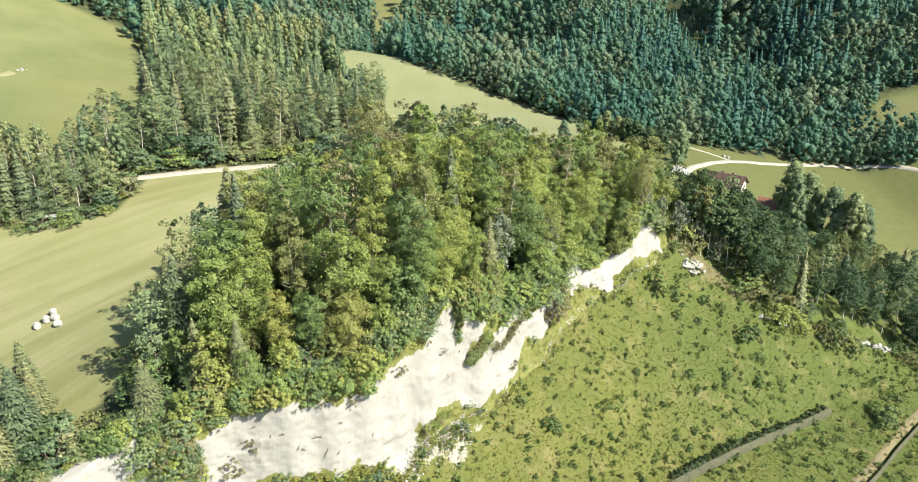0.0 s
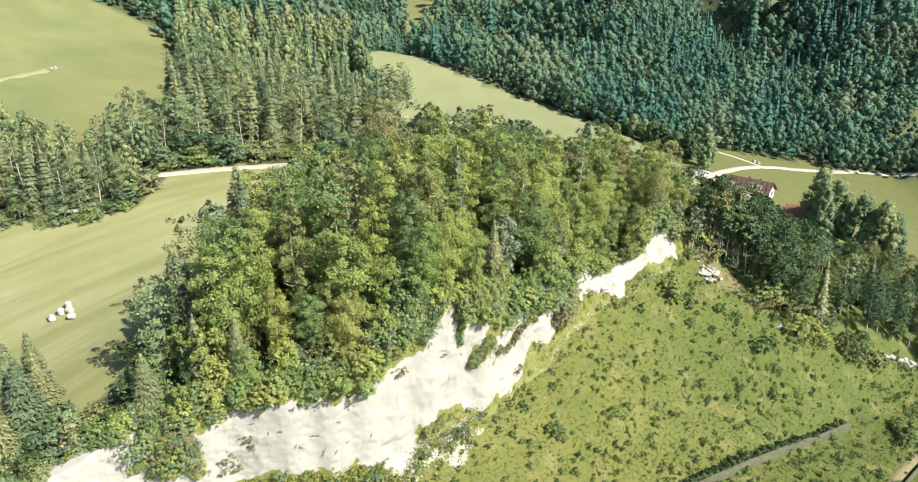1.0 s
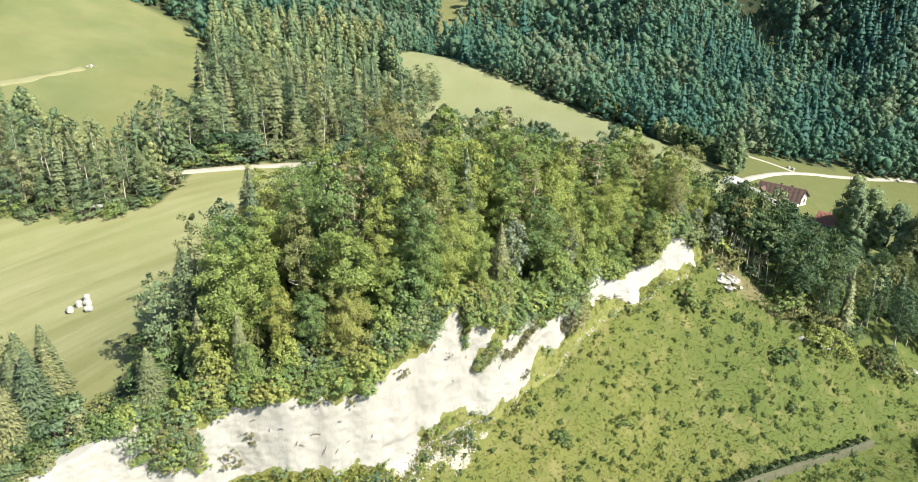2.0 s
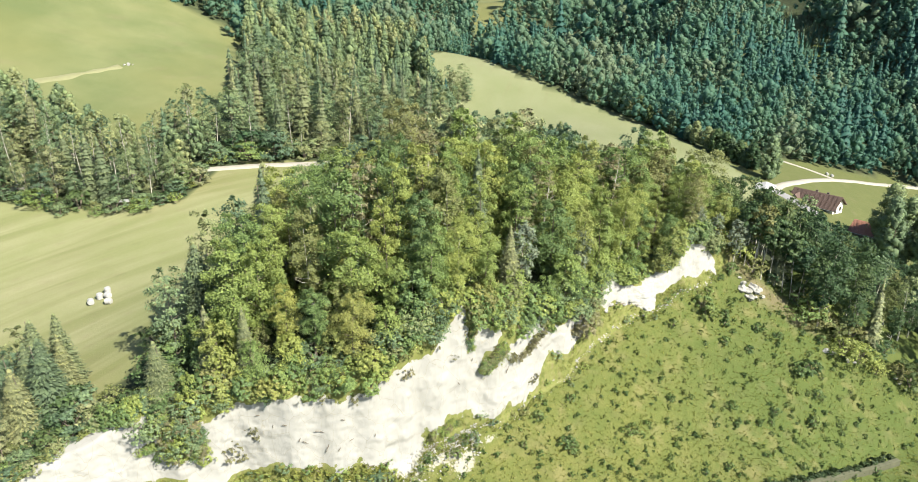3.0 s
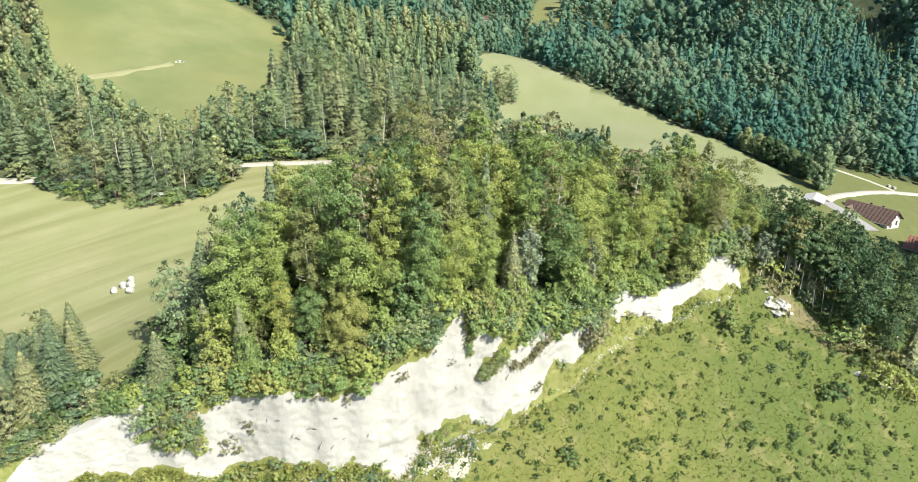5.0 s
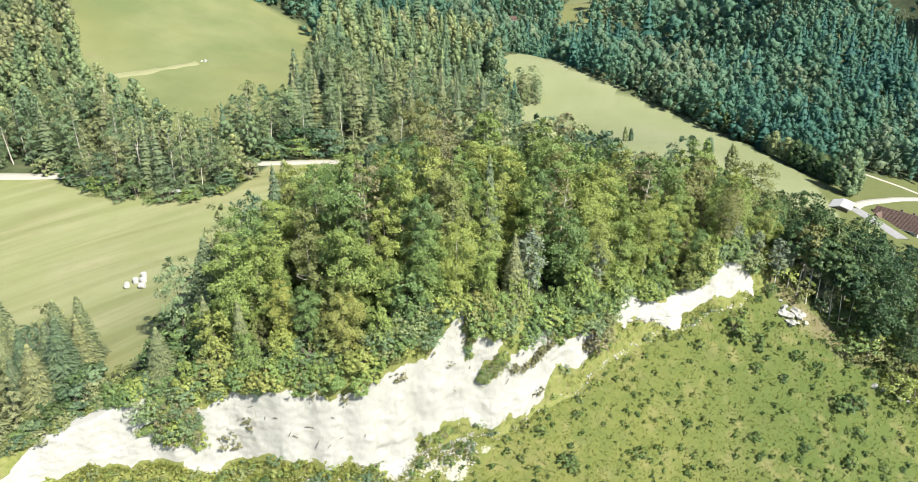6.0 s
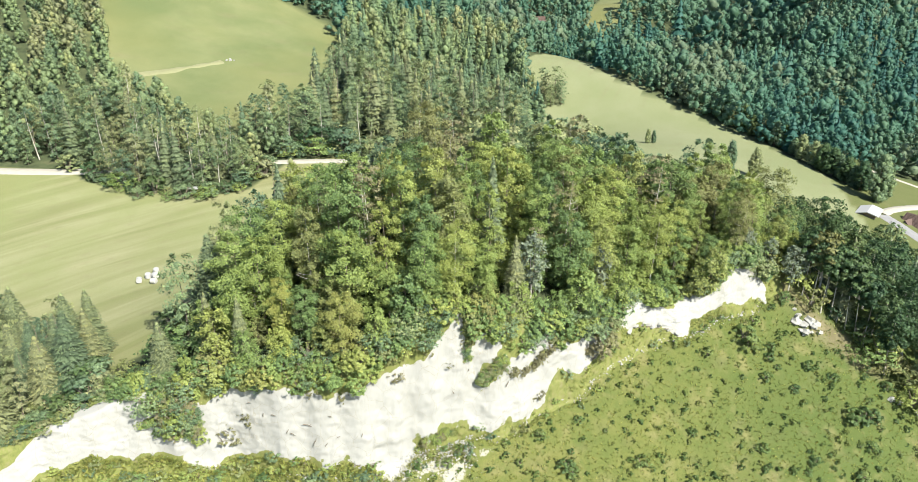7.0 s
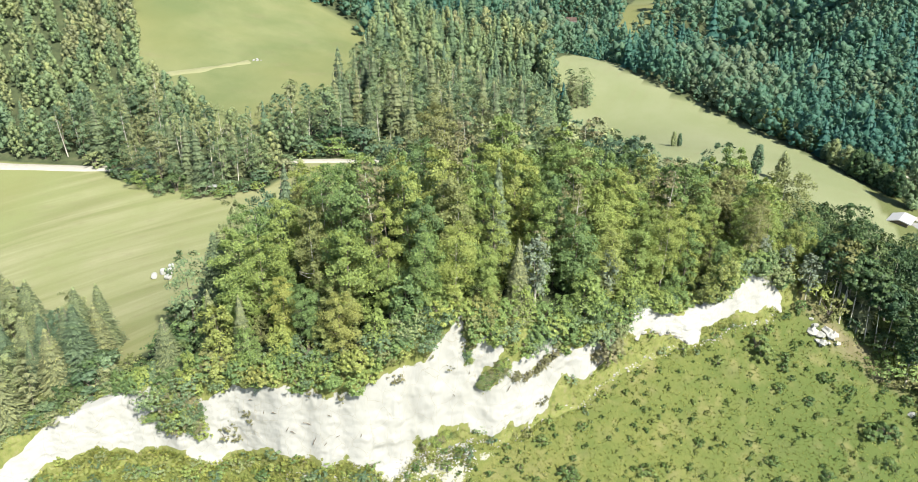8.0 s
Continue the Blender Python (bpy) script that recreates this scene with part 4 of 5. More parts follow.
def brink_shrubs():
    """the fringe that hangs over the quarry's brink, and the growth on the face round the white rock"""
    rng = rng_of(21)
    for u in np.arange(9, 106, 0.37):
        hi = float(rock_band(u)[1])
        if 13.2 < u < 20.4:
            hi = 5.0 + 1.2 * abs(u - 17)
        r = rng.uniform(hi + 0.3, max(hi, TALL) + 1.6)
        x, y = on_face(u, r)
        plant(HANGERS[rng.integers(3)], x, y, rng.uniform(1.2, 3.4), rng, "shrubs along the brink", rng.uniform(0.9, 1.3), 0.0, rng.uniform(5, 30))
    # growth in the strips between the white fingers
    for (u0, r0), (u1, r1), w in STRIPS:
        n = int(2 + 4.5 * math.hypot(u1 - u0, r1 - r0) * (0.4 + w))
        for k in rng.uniform(0, 1, n):
            x, y = on_face(u0 + (u1 - u0) * k + rng.normal() * w * 0.45, r0 + (r1 - r0) * k + rng.normal() * w * 0.45)
            plant((HANGERS[:1] + HANGERS + [GREY_BUSH])[rng.integers(5) if w > 0.32 else 4], x, y, rng.uniform(0.5, 0.9) + 0.8 * w * rng.uniform(0.5, 1), rng, "bushes between the white fingers", 1.15, 0.0, 30)
    for u, r, h in ((63.2, 2.4, 1.0), (62.6, 2.2, 0.7), (50.2, 8.2, 0.7), (24.8, 7.0, 0.9), (25.2, 6.2, 0.8), (22.6, 4.6, 1.2), (21.8, 3.6, 1.3), (23.2, 3.0, 1.0), (47.6, 10.0, 0.8), (36.6, 9.4, 1.0), (33.0, 10.2, 0.9), (43.4, 9.2, 1.2), (72.6, 6.4, 2.6), (73.4, 7.4, 2.8), (72.0, 4.6, 1.8), (74.2, 9.4, 2.6)):
        x, y = on_face(u, r)
        plant(GREY_BUSH, x, y, h, rng, "grey bushes on the face", 1.2, 0.0, 20)
    # scrub on the scree at the foot
    for u in np.arange(43, 52.5, 0.42):
        x, y = on_face(u, rng.uniform(-2.6, 1.2))
        plant((GREY_BUSH, GREY_BUSH, FOOT_BUSHES[1], FOOT_BUSHES[2])[rng.integers(4)], x, y, rng.uniform(0.3, 0.9), rng, "bushes at the foot of the face", 1.2)
    for u in np.arange(-3, 40, 0.55):
        x, y = on_face(u, rng.uniform(-1.6, max(0.0, float(rock_band(u)[0]) - 0.2)))
        plant(FOOT_BUSHES[rng.integers(3)], x, y, rng.uniform(0.5, 1.3), rng, "bushes at the foot of the face", 1.3)
    for u in np.arange(52, 104, 1.7):
        lo = float(rock_band(u)[0])
        x, y = on_face(u, rng.uniform(min(lo, 0) - 1.0, lo - 0.2))
        plant(FOOT_BUSHES[rng.integers(3)], x, y, rng.uniform(0.5, 1.2), rng, "bushes at the foot of the face", 1.2, 0.0, 12)
    for x, y in scatter([(-64, 50), (-48, 60.5), (-44.5, 58), (-57, 45)], 1.7, rng):
        plant(EDGE_SHRUBS[rng.integers(4)], x, y, rng.uniform(1.2, 2.8), rng, "shrubs by the meadow", 1.2)
    for u in np.arange(-5, 15, 0.36):
        x, y = on_face(u, max(TALL - 0.5, float(rock_band(u)[1])) + rng.uniform(-0.3, 2.6))
        plant(EDGE_SHRUBS[rng.integers(3)], x, y, rng.uniform(0.7, 1.8), rng, "shrubs by the meadow", 1.3)
    # low growth where wood, meadow and scree meet
    for x, y in scatter([(-49, 60), (-45, 64.5), (-38, 66), (-33, 66), (-35, 64.5), (-41, 62.5), (-46, 59)], 1.9, rng):
        plant(EDGE_SHRUBS[rng.integers(4)], x, y, rng.uniform(1.8, 3.6), rng, "shrubs by the meadow", 1.25)
    for pts, n in ((((-104, 114.2), (-95, 112), (-83, 111), (-70, 115), (-65.5, 120), (-66, 132)), 36), (((-67, 139.5), (-56, 146), (-40, 154.5), (-26, 161)), 46), (((-36.5, 65), (-38.5, 70), (-38, 78), (-36.5, 92), (-32, 107), (-26, 119)), 44)):
        p = np.array(pts, float)
        k = np.linspace(0, len(p) - 1, n)
        for a, b in zip(np.interp(k, np.arange(len(p)), p[:, 0]), np.interp(k, np.arange(len(p)), p[:, 1])):
            road = n == 46
            plant(EDGE_SHRUBS[rng.integers(4)], a + rng.uniform(-0.9, 1.4), b + rng.uniform(-0.2, 4.0), rng.uniform(1.2, 3.8) * (rng.uniform(0.8, 1.9) if road else 1), rng, "shrubs at the wood's edge", 1.3)
    for x, y in scatter([(40, 119.5), (51, 117.8), (60, 113.5), (76, 115.5), (98, 119.5), (104, 122.5), (90, 122.5), (64, 117.5), (52, 120.5)], 2.1, rng):
        if not (36 < x < 52 and y < 119) and not (76.5 < x < 88 and y < 121.5):
            plant(EDGE_SHRUBS[1 + 2 * rng.integers(2)], x, y, rng.uniform(1.5, 4.2), rng, "shrubs under the east wood", 1.2)


def slope_plan(rng, n):
    """spots on the green slope below the face"""
    u, v = rng.uniform(20, 150, n), rng.uniform(16, 64.5, n)
    x, y = 0.757 * u - 0.653 * v, 0.653 * u + 0.757 * v
    ok = (v < face_line(u)[0] + np.minimum(rock_band(u)[0], 0) - 0.2) & ~inside(EAST_WOOD, x, y) & (y < 126)
    return x[ok], y[ok]


def slope_bushes():
    rng = rng_of(22)
    for x, y, h in ((33.9, 109.0, 2.6), (34.9, 108.6, 2.2), (37.8, 110.1, 1.2), (43.5, 110.8, 1.5), (50.3, 107.6, 2.2), (52.2, 108.6, 2.4), (13.1, 82.6, 1.5), (14.0, 82.2, 1.4), (51.7, 101.1, 1.9), (50.9, 100.6, 1.6), (51.5, 88.1, 1.4), (75.0, 101.3, 2.4), (75.8, 103.0, 2.8), (74.2, 100.2, 2.0), (9.0, 84.5, 1.2), (28.9, 104.6, 1.4)):
        plant(BUSHES[rng.integers(3)], x, y, h, rng, "bushes on the green slope", 1.25)
    xs, ys = slope_plan(rng, 1200)
    thick = hum(xs, ys, 6.0, 1.0) + 0.5 * step(along(xs, ys)[1], 50, 58) + 0.9 * step(xs, 38, 62)
    for x, y, k in list(zip(xs, ys, thick))[:390]:
        if k + rng.uniform(-0.8, 0.8) > -0.2:
            plant(BUSHES[rng.integers(3)], x, y, 0.45 + 1.1 * rng.uniform() ** 2.2, rng, "bushes on the green slope", rng.uniform(0.9, 1.4))


def tuft_mass(name, label, x, y, each, size, rng, leaf, up, spread, category="grass", sink=0.0):
    """uncountable small plants as one object"""
    n = len(x)
    z = land(x, y)
    c = np.repeat(np.stack([x, y, z], 1), each, 0)
    s = np.repeat(size, each)
    d = rng.normal(size=(len(c), 3))
    d[:, 2] = np.abs(d[:, 2]) * up
    c = c + d * s[:, None] * spread
    c[:, 2] -= sink
    nrm = rng.normal(size=c.shape) + np.array([0.0, -0.2, 0.7])
    v, f = leaves(c, nrm, s * rng.uniform(0.6, 1.2, len(c)), rng, 0.4, single=True)
    tint = np.repeat(np.repeat(rng.uniform(0, 1, n), each), 3)
    return tagged(new(name, fast_mesh(name, v, f, leaf, tint)), label, category, "", "stuff")


def slope_growth():
    rng = rng_of(23)
    x, y = slope_plan(rng, 34000)
    tuft_mass("grass_tufts", "rough yellow green grass tufts on a quarry slope", x, y, 5, rng.uniform(0.08, 0.16, len(x)), rng, BLADES, 0.6, 0.8)
    x, y = slope_plan(rng, 1000)
    k = 0.5 * hum(x, y, 5.0, 2.0) + rng.uniform(-1, 1, len(x)) > 0
    x, y = x[k], y[k]
    tuft_mass("weeds", "small leafy weeds and seedlings on the green slope", x, y, 6, 0.08 + 0.16 * rng.uniform(0, 1, len(x)) ** 2, rng, WEEDL, 1.4, 1.0, "weeds")
    # grass on the grown-over rim below the rock
    u = rng.uniform(18, 105, 4200)
    lo = rock_band(u)[0]
    px, py = on_face(u, lo - 0.15 - rng.uniform(0, 1, 4200) * (np.maximum(lo, 0) + 0.6))
    k = bare_rock(*along(px, py)) < -0.1
    tuft_mass("rim_grass", "yellow green grass hanging below the white rock", px[k], py[k], 5, rng.uniform(0.07, 0.16, k.sum()), rng, BLADES, 0.8, 0.9)
    # grass strip and weeds in front of the white face
    u = rng.uniform(-12, 41, 4200)
    px, py = on_face(u, rock_band(u)[0] - 0.2 - rng.uniform(0, 3.2, 4200) ** 2)
    tuft_mass("verge_grass", "bright green weeds below the white rock", px, py, 6, rng.uniform(0.15, 0.34, len(u)), rng, BLADES, 0.8, 0.9)


def small_bushes(name, label, xs, ys, sizes, seed, leaf):
    """many little bushes as one object"""
    rng = rng_of(seed)
    kinds = [broad_crown(1.0, 0.6, rng, 12, 9, 0.17, 0.0, 0.7, 0.5, single=True, tuft=(0.2, 0.4)) for _ in range(4)]
    V, F, T, n0 = [], [], [], 0
    for x, y, z, s in zip(xs, ys, land(xs, ys), sizes):
        v, f = kinds[rng.integers(4)]
        a = rng.uniform(0, 6.28)
        V.append(np.stack([(v[:, 0] * math.cos(a) - v[:, 1] * math.sin(a)) * s + x, (v[:, 0] * math.sin(a) + v[:, 1] * math.cos(a)) * s + y, v[:, 2] * s + z - 0.05], 1))
        F.append(f + n0)
        n0 += len(v)
        T.append(np.full(len(v), rng.uniform()))
    tagged(new(name, fast_mesh(name, np.concatenate(V), np.concatenate(F), leaf, np.concatenate(T))), label, name, "", "stuff")


def seedlings():
    """hundreds of small bushes between the larger ones, and dark low growth for the shadow behind a wall"""
    rng = rng_of(26)
    xs, ys = slope_plan(rng, 7000)
    k = 0.6 * hum(xs, ys, 5.0, 3.0) + rng.uniform(-0.9, 0.9, len(xs)) > 0.05
    small_bushes("seedlings", "small dark seedlings and bushes on the green slope", xs[k], ys[k], 0.22 + 0.58 * rng.uniform(0, 1, k.sum()) ** 1.8, 28, WEEDL)
    # dark growth added where the wall's shadow lies on the grass behind it
    q = np.linspace(0, 1, 120)
    xs, ys = np.interp(q, (0, 0.5, 1), (30.2, 47.2, 65)), np.interp(q, (0, 0.5, 1), (78.2, 90.0, 103.5))
    small_bushes("hedge", "low dark growth added as the shadow band behind a concrete wall", xs + rng.uniform(-0.2, 0.2, 120), ys + rng.uniform(-0.15, 0.3, 120), rng.uniform(0.75, 1.15, 120), 29, SHADEL)


def stone_mesh(seed, squash=0.95):
    r = rng_of(seed)
    bm = bmesh.new()
    bmesh.ops.create_icosphere(bm, subdivisions=2, radius=1.0)
    for w in bm.verts:
        p = w.co.normalized()
        w.co = p * (0.75 + 0.5 * noise.noise(p * 1.3 + Vector(r.uniform(0, 50, 3))) + 0.28 * noise.noise(p * 3.0 + Vector(r.uniform(0, 50, 3))))
        w.co.z *= squash
        for i in range(3):
            w.co[i] = round(w.co[i] * 4) / 4 * 0.35 + w.co[i] * 0.65
    me = bpy.data.meshes.new("boulder")
    bm.to_mesh(me)
    bm.free()
    me.materials.append(ROCK)
    return me


STONES = [stone_mesh(130 + n) for n in range(4)]


def boulder(x, y, size, rng, label, group):
    ob = tagged(new("boulder", STONES[rng.integers(4)]), label, "boulder", group)
    ob.matrix_basis = pose(x, y, height(x, y) + 0.12 * size, rng.uniform(-15, 15), rng.uniform(-15, 15), rng.uniform(0, 360)) @ Matrix.Diagonal((size * rng.uniform(0.8, 1.4), size, size * rng.uniform(0.6, 0.9), 1))


def stones():
    rng = rng_of(24)
    for x, y, s in ((42.2, 115.8, 0.9), (43.0, 115.2, 0.75), (41.5, 116.5, 0.7), (42.9, 116.2, 0.6), (43.7, 115.6, 0.5), (41.9, 115.0, 0.45), (40.9, 116.9, 0.5), (41.2, 115.6, 1.1), (42.6, 115.0, 1.0), (43.9, 116.6, 0.9), (44.4, 117.2, 0.8), (43.2, 116.9, 1.0), (44.9, 116.4, 0.6), (55.8, 113.8, 0.7), (57.0, 114.0, 0.6), (59.6, 114.0, 0.6), (61.0, 114.3, 0.4), (78.6, 118.5, 0.8), (80.4, 119.2, 1.0), (82.0, 119.6, 1.0), (83.4, 120.3, 1.1), (85.0, 120.6, 1.0), (86.2, 121.2, 0.8), (68.2, 115.0, 0.5), (69.0, 114.8, 0.4)):
        boulder(x, y, s, rng, "pale limestone boulder half sunk in the grassy slope", "boulders on the slope")
    for u, r, k in ((78.6, 6.4, 0.5), (79.8, 6.8, 0.6), (81.2, 6.6, 0.6), (82.6, 5.2, 0.6), (84.0, 4.4, 0.6), (85.4, 3.0, 0.6), (86.6, 2.0, 0.6)):
        x, y = on_face(u, r)
        boulder(x, y, k, rng, "jutting white rock block on a ledge of the face", "blocks on the ledge")
    for u in rng.uniform(18, 102, 60):
        x, y = on_face(u, min(0.0, float(rock_band(u)[0])) - 0.1 + abs(rng.normal()) * 0.5)
        boulder(x, y, rng.uniform(0.12, 0.36), rng, "broken white stone at the foot of the quarry", "stones at the foot of the face")
    # fine rubble
    V, F, n0 = [], [], 0
    for _ in range(1300):
        u = rng.uniform(20, 102) if rng.uniform() < 0.5 else rng.uniform(39, 53)
        x, y = on_face(u, 0.4 - abs(rng.normal()) * (1.6 if 39 < u < 53 else 0.5))
        k = 0.06 + 0.2 * rng.uniform() ** 3
        p = np.array([(1, 0, 0), (-1, 0, 0), (0, 1, 0), (0, -1, 0), (0, 0, 0.8), (0, 0, -0.8)], float) * k * rng.uniform(0.6, 1.4, (6, 1)) + np.array([x, y, height(x, y) + 0.1])
        V.append(p)
        F.append(np.array([(0, 2, 4), (2, 1, 4), (1, 3, 4), (3, 0, 4), (2, 0, 5), (1, 2, 5), (3, 1, 5), (0, 3, 5)]) + n0)
        n0 += 6
    tagged(new("rubble", fast_mesh("rubble", np.concatenate(V), np.concatenate(F), ROCK)), "scattered white rock rubble below the quarry face", "rubble", "", "stuff")


def dead_log(u, r, long, turn):
    """a branch caught on the face, or laid as the dark line under the ledge; r metres up, turned in the face's plane"""
    p = [(-long / 2, 0, 0), (-long / 6, 0.06 * long, 0.03 * long), (long / 6, -0.03 * long, 0), (long / 2, 0.05 * long, 0.05 * long)]
    v, f = tube(p, (0.055, 0.05, 0.04, 0.015), 6)
    b = tube([(0, 0, 0), (0.12 * long, 0.18 * long, 0.1)], (0.035, 0.012), 4)
    ob = tagged(new("fallen_branch", fast_mesh("fallen_branch", *joined([(v, f), b]), BARK)), "weathered dark branch on white scree, also used as a ledge's shadow line", "branch", "fallen branches on the face")
    x, y = on_face(u, r)
    ob.matrix_basis = pose(x + 0.16, y - 0.19, height(x, y) + 0.05) @ pose(0, 0, 0, 0, 0, 40.8) @ pose(0, 0, 0, 80) @ pose(0, 0, 0, 0, 0, turn)


brink_shrubs()
slope_bushes()
slope_growth()
seedlings()
stones()
# the three longest stand in for the dark shadow line under the ledge
for lu, lr, ll, lt in ((32.7, 4.6, 1.1, 65), (32.2, 6.4, 1.6, -25), (30.2, 5.6, 0.8, -40), (29.6, 6.2, 0.6, 60), (34.0, 4.4, 0.6, 50), (35.6, 5.0, 0.5, 15), (28.2, 8.2, 0.6, -30), (27.0, 8.0, 0.5, 80), (25.6, 9.4, 0.5, -20), (30.4, 1.9, 1.6, -30), (31.2, 1.6, 1.2, -40), (37.6, 1.6, 0.8, -10), (39.6, 1.2, 1.2, -5), (34.8, 7.6, 0.5, -30), (38.4, 5.2, 0.5, 70), (58.0, 6.6, 1.0, 60), (80.6, 6.0, 2.4, -10), (83.0, 5.0, 2.8, -14), (85.6, 3.2, 2.0, -12), (50.6, 5.6, 0.5, -60), (52.8, 7.6, 0.4, 70)):
    dead_log(lu, lr, ll, lt)


# ---- edge trees with a look of their own ----
def silver_trees():
    r = rng_of(140)
    kind = (9.0, tree_kind("whitebeam", "small tree with silvery white leaves at the brink", trunk_mesh(8.4, 0.12, r, 6), bough_crown(9.0, 1.7, r, 34, 52, 0.14, 0.3, 0.6), SILVER, PALE_BARK))
    for x, y, h in ((39.6, 117.6, 9.0), (41.2, 119.8, 7.5), (33.0, 115.4, 5.5), (36.2, 117.4, 6.0), (5.6, 89.8, 11.6), (13.6, 98.0, 9.8)):
        plant(kind, x, y, h, r, "silvery trees")


def bare_stems():
    """tall thin trunks with small crowns along the right brink"""
    r = rng_of(141)
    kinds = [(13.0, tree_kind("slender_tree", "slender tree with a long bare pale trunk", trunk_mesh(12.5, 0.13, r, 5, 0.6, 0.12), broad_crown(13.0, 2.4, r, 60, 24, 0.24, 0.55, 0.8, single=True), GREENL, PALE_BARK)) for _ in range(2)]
    for x, y, h in ((41.8, 119.0, 11), (43.4, 119.2, 12), (44.9, 119.0, 11.5), (46.3, 119.3, 12), (47.4, 119.4, 11), (48.8, 119.2, 12), (50.2, 119.0, 11), (51.6, 118.8, 11), (45.6, 121.5, 13), (48.0, 121.8, 12.5), (53.4, 118.0, 11)):
        plant(kinds[r.integers(2)], x, y, h, r, "slender trees along the brink")


def pale_birches():
    """half bare birches whose white stems stand out of the west wood"""
    r = rng_of(143)
    kinds = [(14.0, tree_kind("bare_birch", "half bare birch with a white trunk among green trees", trunk_mesh(13.8, 0.14, r, 9, 0.45, 0.1), broad_crown(14.0, 1.1, r, 26, 10, 0.14, 0.6, 0.9, single=True), SCRUB, PALE_BARK)) for _ in range(2)]
    for x, y in scatter([(-116, 112), (-104, 118), (-83, 115), (-70, 119), (-69, 134), (-84, 134), (-112, 140)], 6.0, r, None, 15) + [(-60, 146), (-52, 150), (-66, 141)]:
        plant(kinds[r.integers(2)], x, y, r.uniform(11.5, 14.5), r, "pale birches in the west wood")


def field_trees():
    r = rng_of(142)
    for x, y, h in ((66.6, 206.0, 13), (67.6, 207.5, 11), (7.0, 216.0, 4.5), (8.5, 217.5, 4), (30.0, 197.0, 8), (36.0, 196.0, 8), (88, 174, 18), (91, 171, 17), (86.5, 169, 16), (95, 166, 17), (98, 163, 18), (92.5, 175, 16), (102, 164, 16)):
        plant(FULLS[0] if x > 80 else FULLS[2 * r.integers(2)], x, y, h, r, "single trees in the fields", 1.0)
    # hedge along the far side of the middle field
    edge = np.array([(25, 257), (42, 242), (57, 221), (64, 212)])
    for k in np.arange(0, 1, 0.028):
        i = min(2, int(k * 3))
        p = edge[i] + (edge[i + 1] - edge[i]) * (k * 3 - i)
        plant(FULLS[r.integers(2)], p[0] + r.uniform(0, 3), p[1] + r.uniform(0.5, 4), r.uniform(4.5, 8.5), r, "hedge trees by the middle field", 1.3)
    for x, y in scatter([(6, 140), (24, 141), (38, 146), (44, 155), (36, 158), (14, 152)], 4.2, r):
        plant(MIDS[r.integers(4)], x, y, r.uniform(9, 13), r, "trees on the knoll", 1.1)
    for x, y, h in ((-73.6, 142.6, 9), (-71.5, 146.8, 10), (-75.5, 146, 11), (-78.5, 143.4, 9), (-76, 150, 12), (-80, 148, 10), (-69.5, 143.5, 7), (-82, 145, 8), (-73, 152, 11), (-79, 153, 12), (-77, 157, 11)):
        plant((MIDS[r.integers(4)], BIRCHES[r.integers(2)])[int(r.uniform() < 0.3)], x, y, h, r, "trees at the wood's edge", 1.1)
    for x, y, h in ((-31, 250.5, 8), (-27.5, 252.5, 9), (-33.5, 253, 10), (-29, 255.5, 9), (-35, 256, 10), (-31, 258, 10)):
        plant(MIDS[r.integers(4)], x, y, h, r, "trees at the field's corner", 1.2)
    plant(MIDCONES[0], -76.5, 171, 17, r, "trees of the spruce wood", 1.3)
    plant(MIDCONES[2], -74.5, 169, 15, r, "trees of the spruce wood", 1.3)


silver_trees()
bare_stems()
pale_birches()
field_trees()


# ---- roads, walls and buildings ----
def ribbon(name, label, path, wide, material, lift=0.12, category="road", jag=0.12):
    """a strip laid on the ground along a plan path"""
    p = np.array(path, float)
    seg = np.hypot(*np.diff(p, axis=0).T)
    s = np.concatenate([[0], np.cumsum(seg)])
    q = np.arange(0, s[-1], 0.8)
    c = np.stack([np.interp(q, s, p[:, 0]), np.interp(q, s, p[:, 1])], 1)
    for _ in range(8):
        c[1:-1] = (c[:-2] + 2 * c[1:-1] + c[2:]) / 4
    d = np.gradient(c, axis=0)
    d /= np.linalg.norm(d, axis=1, keepdims=True)
    side = np.stack([-d[:, 1], d[:, 0]], 1)
    rows = []
    for k, h in ((-0.5, -0.05), (-0.42, lift), (0.0, lift + 0.05), (0.42, lift), (0.5, -0.05)):
        w = wide * k * (1 + jag * hum(c[:, 0], c[:, 1], 2.0, k))
        xy = c + side * w[:, None]
        rows.append(np.column_stack([xy, land(xy[:, 0], xy[:, 1]) + h]))
    v = np.stack(rows, 1).reshape(-1, 3)
    return tagged(new(name, fast_mesh(name, v, grid_faces(5, len(c)), material, smooth=True)), label, category, "", "structure")


ribbon("road", "pale gravel road along the edge of a meadow", ROAD_WEST, 2.5, GRAVEL)
ribbon("road", "pale gravel road through the valley meadow", [(66.8, 196.8), (68.4, 200.6), (71, 205.2), (76.5, 213), (84, 224), (94, 236), (104, 244), (119.5, 251), (138, 256), (153, 254), (162, 248), (168, 240), (190, 228), (240, 215)], 2.4, GRAVEL, 0.2)
ribbon("road", "narrow gravel track up to the wood's edge", [(56, 260), (62, 254.5), (68, 248.5), (74, 246.5), (82, 244.5), (89, 242.5), (96, 238.5)], 1.7, GRAVEL, 0.2)
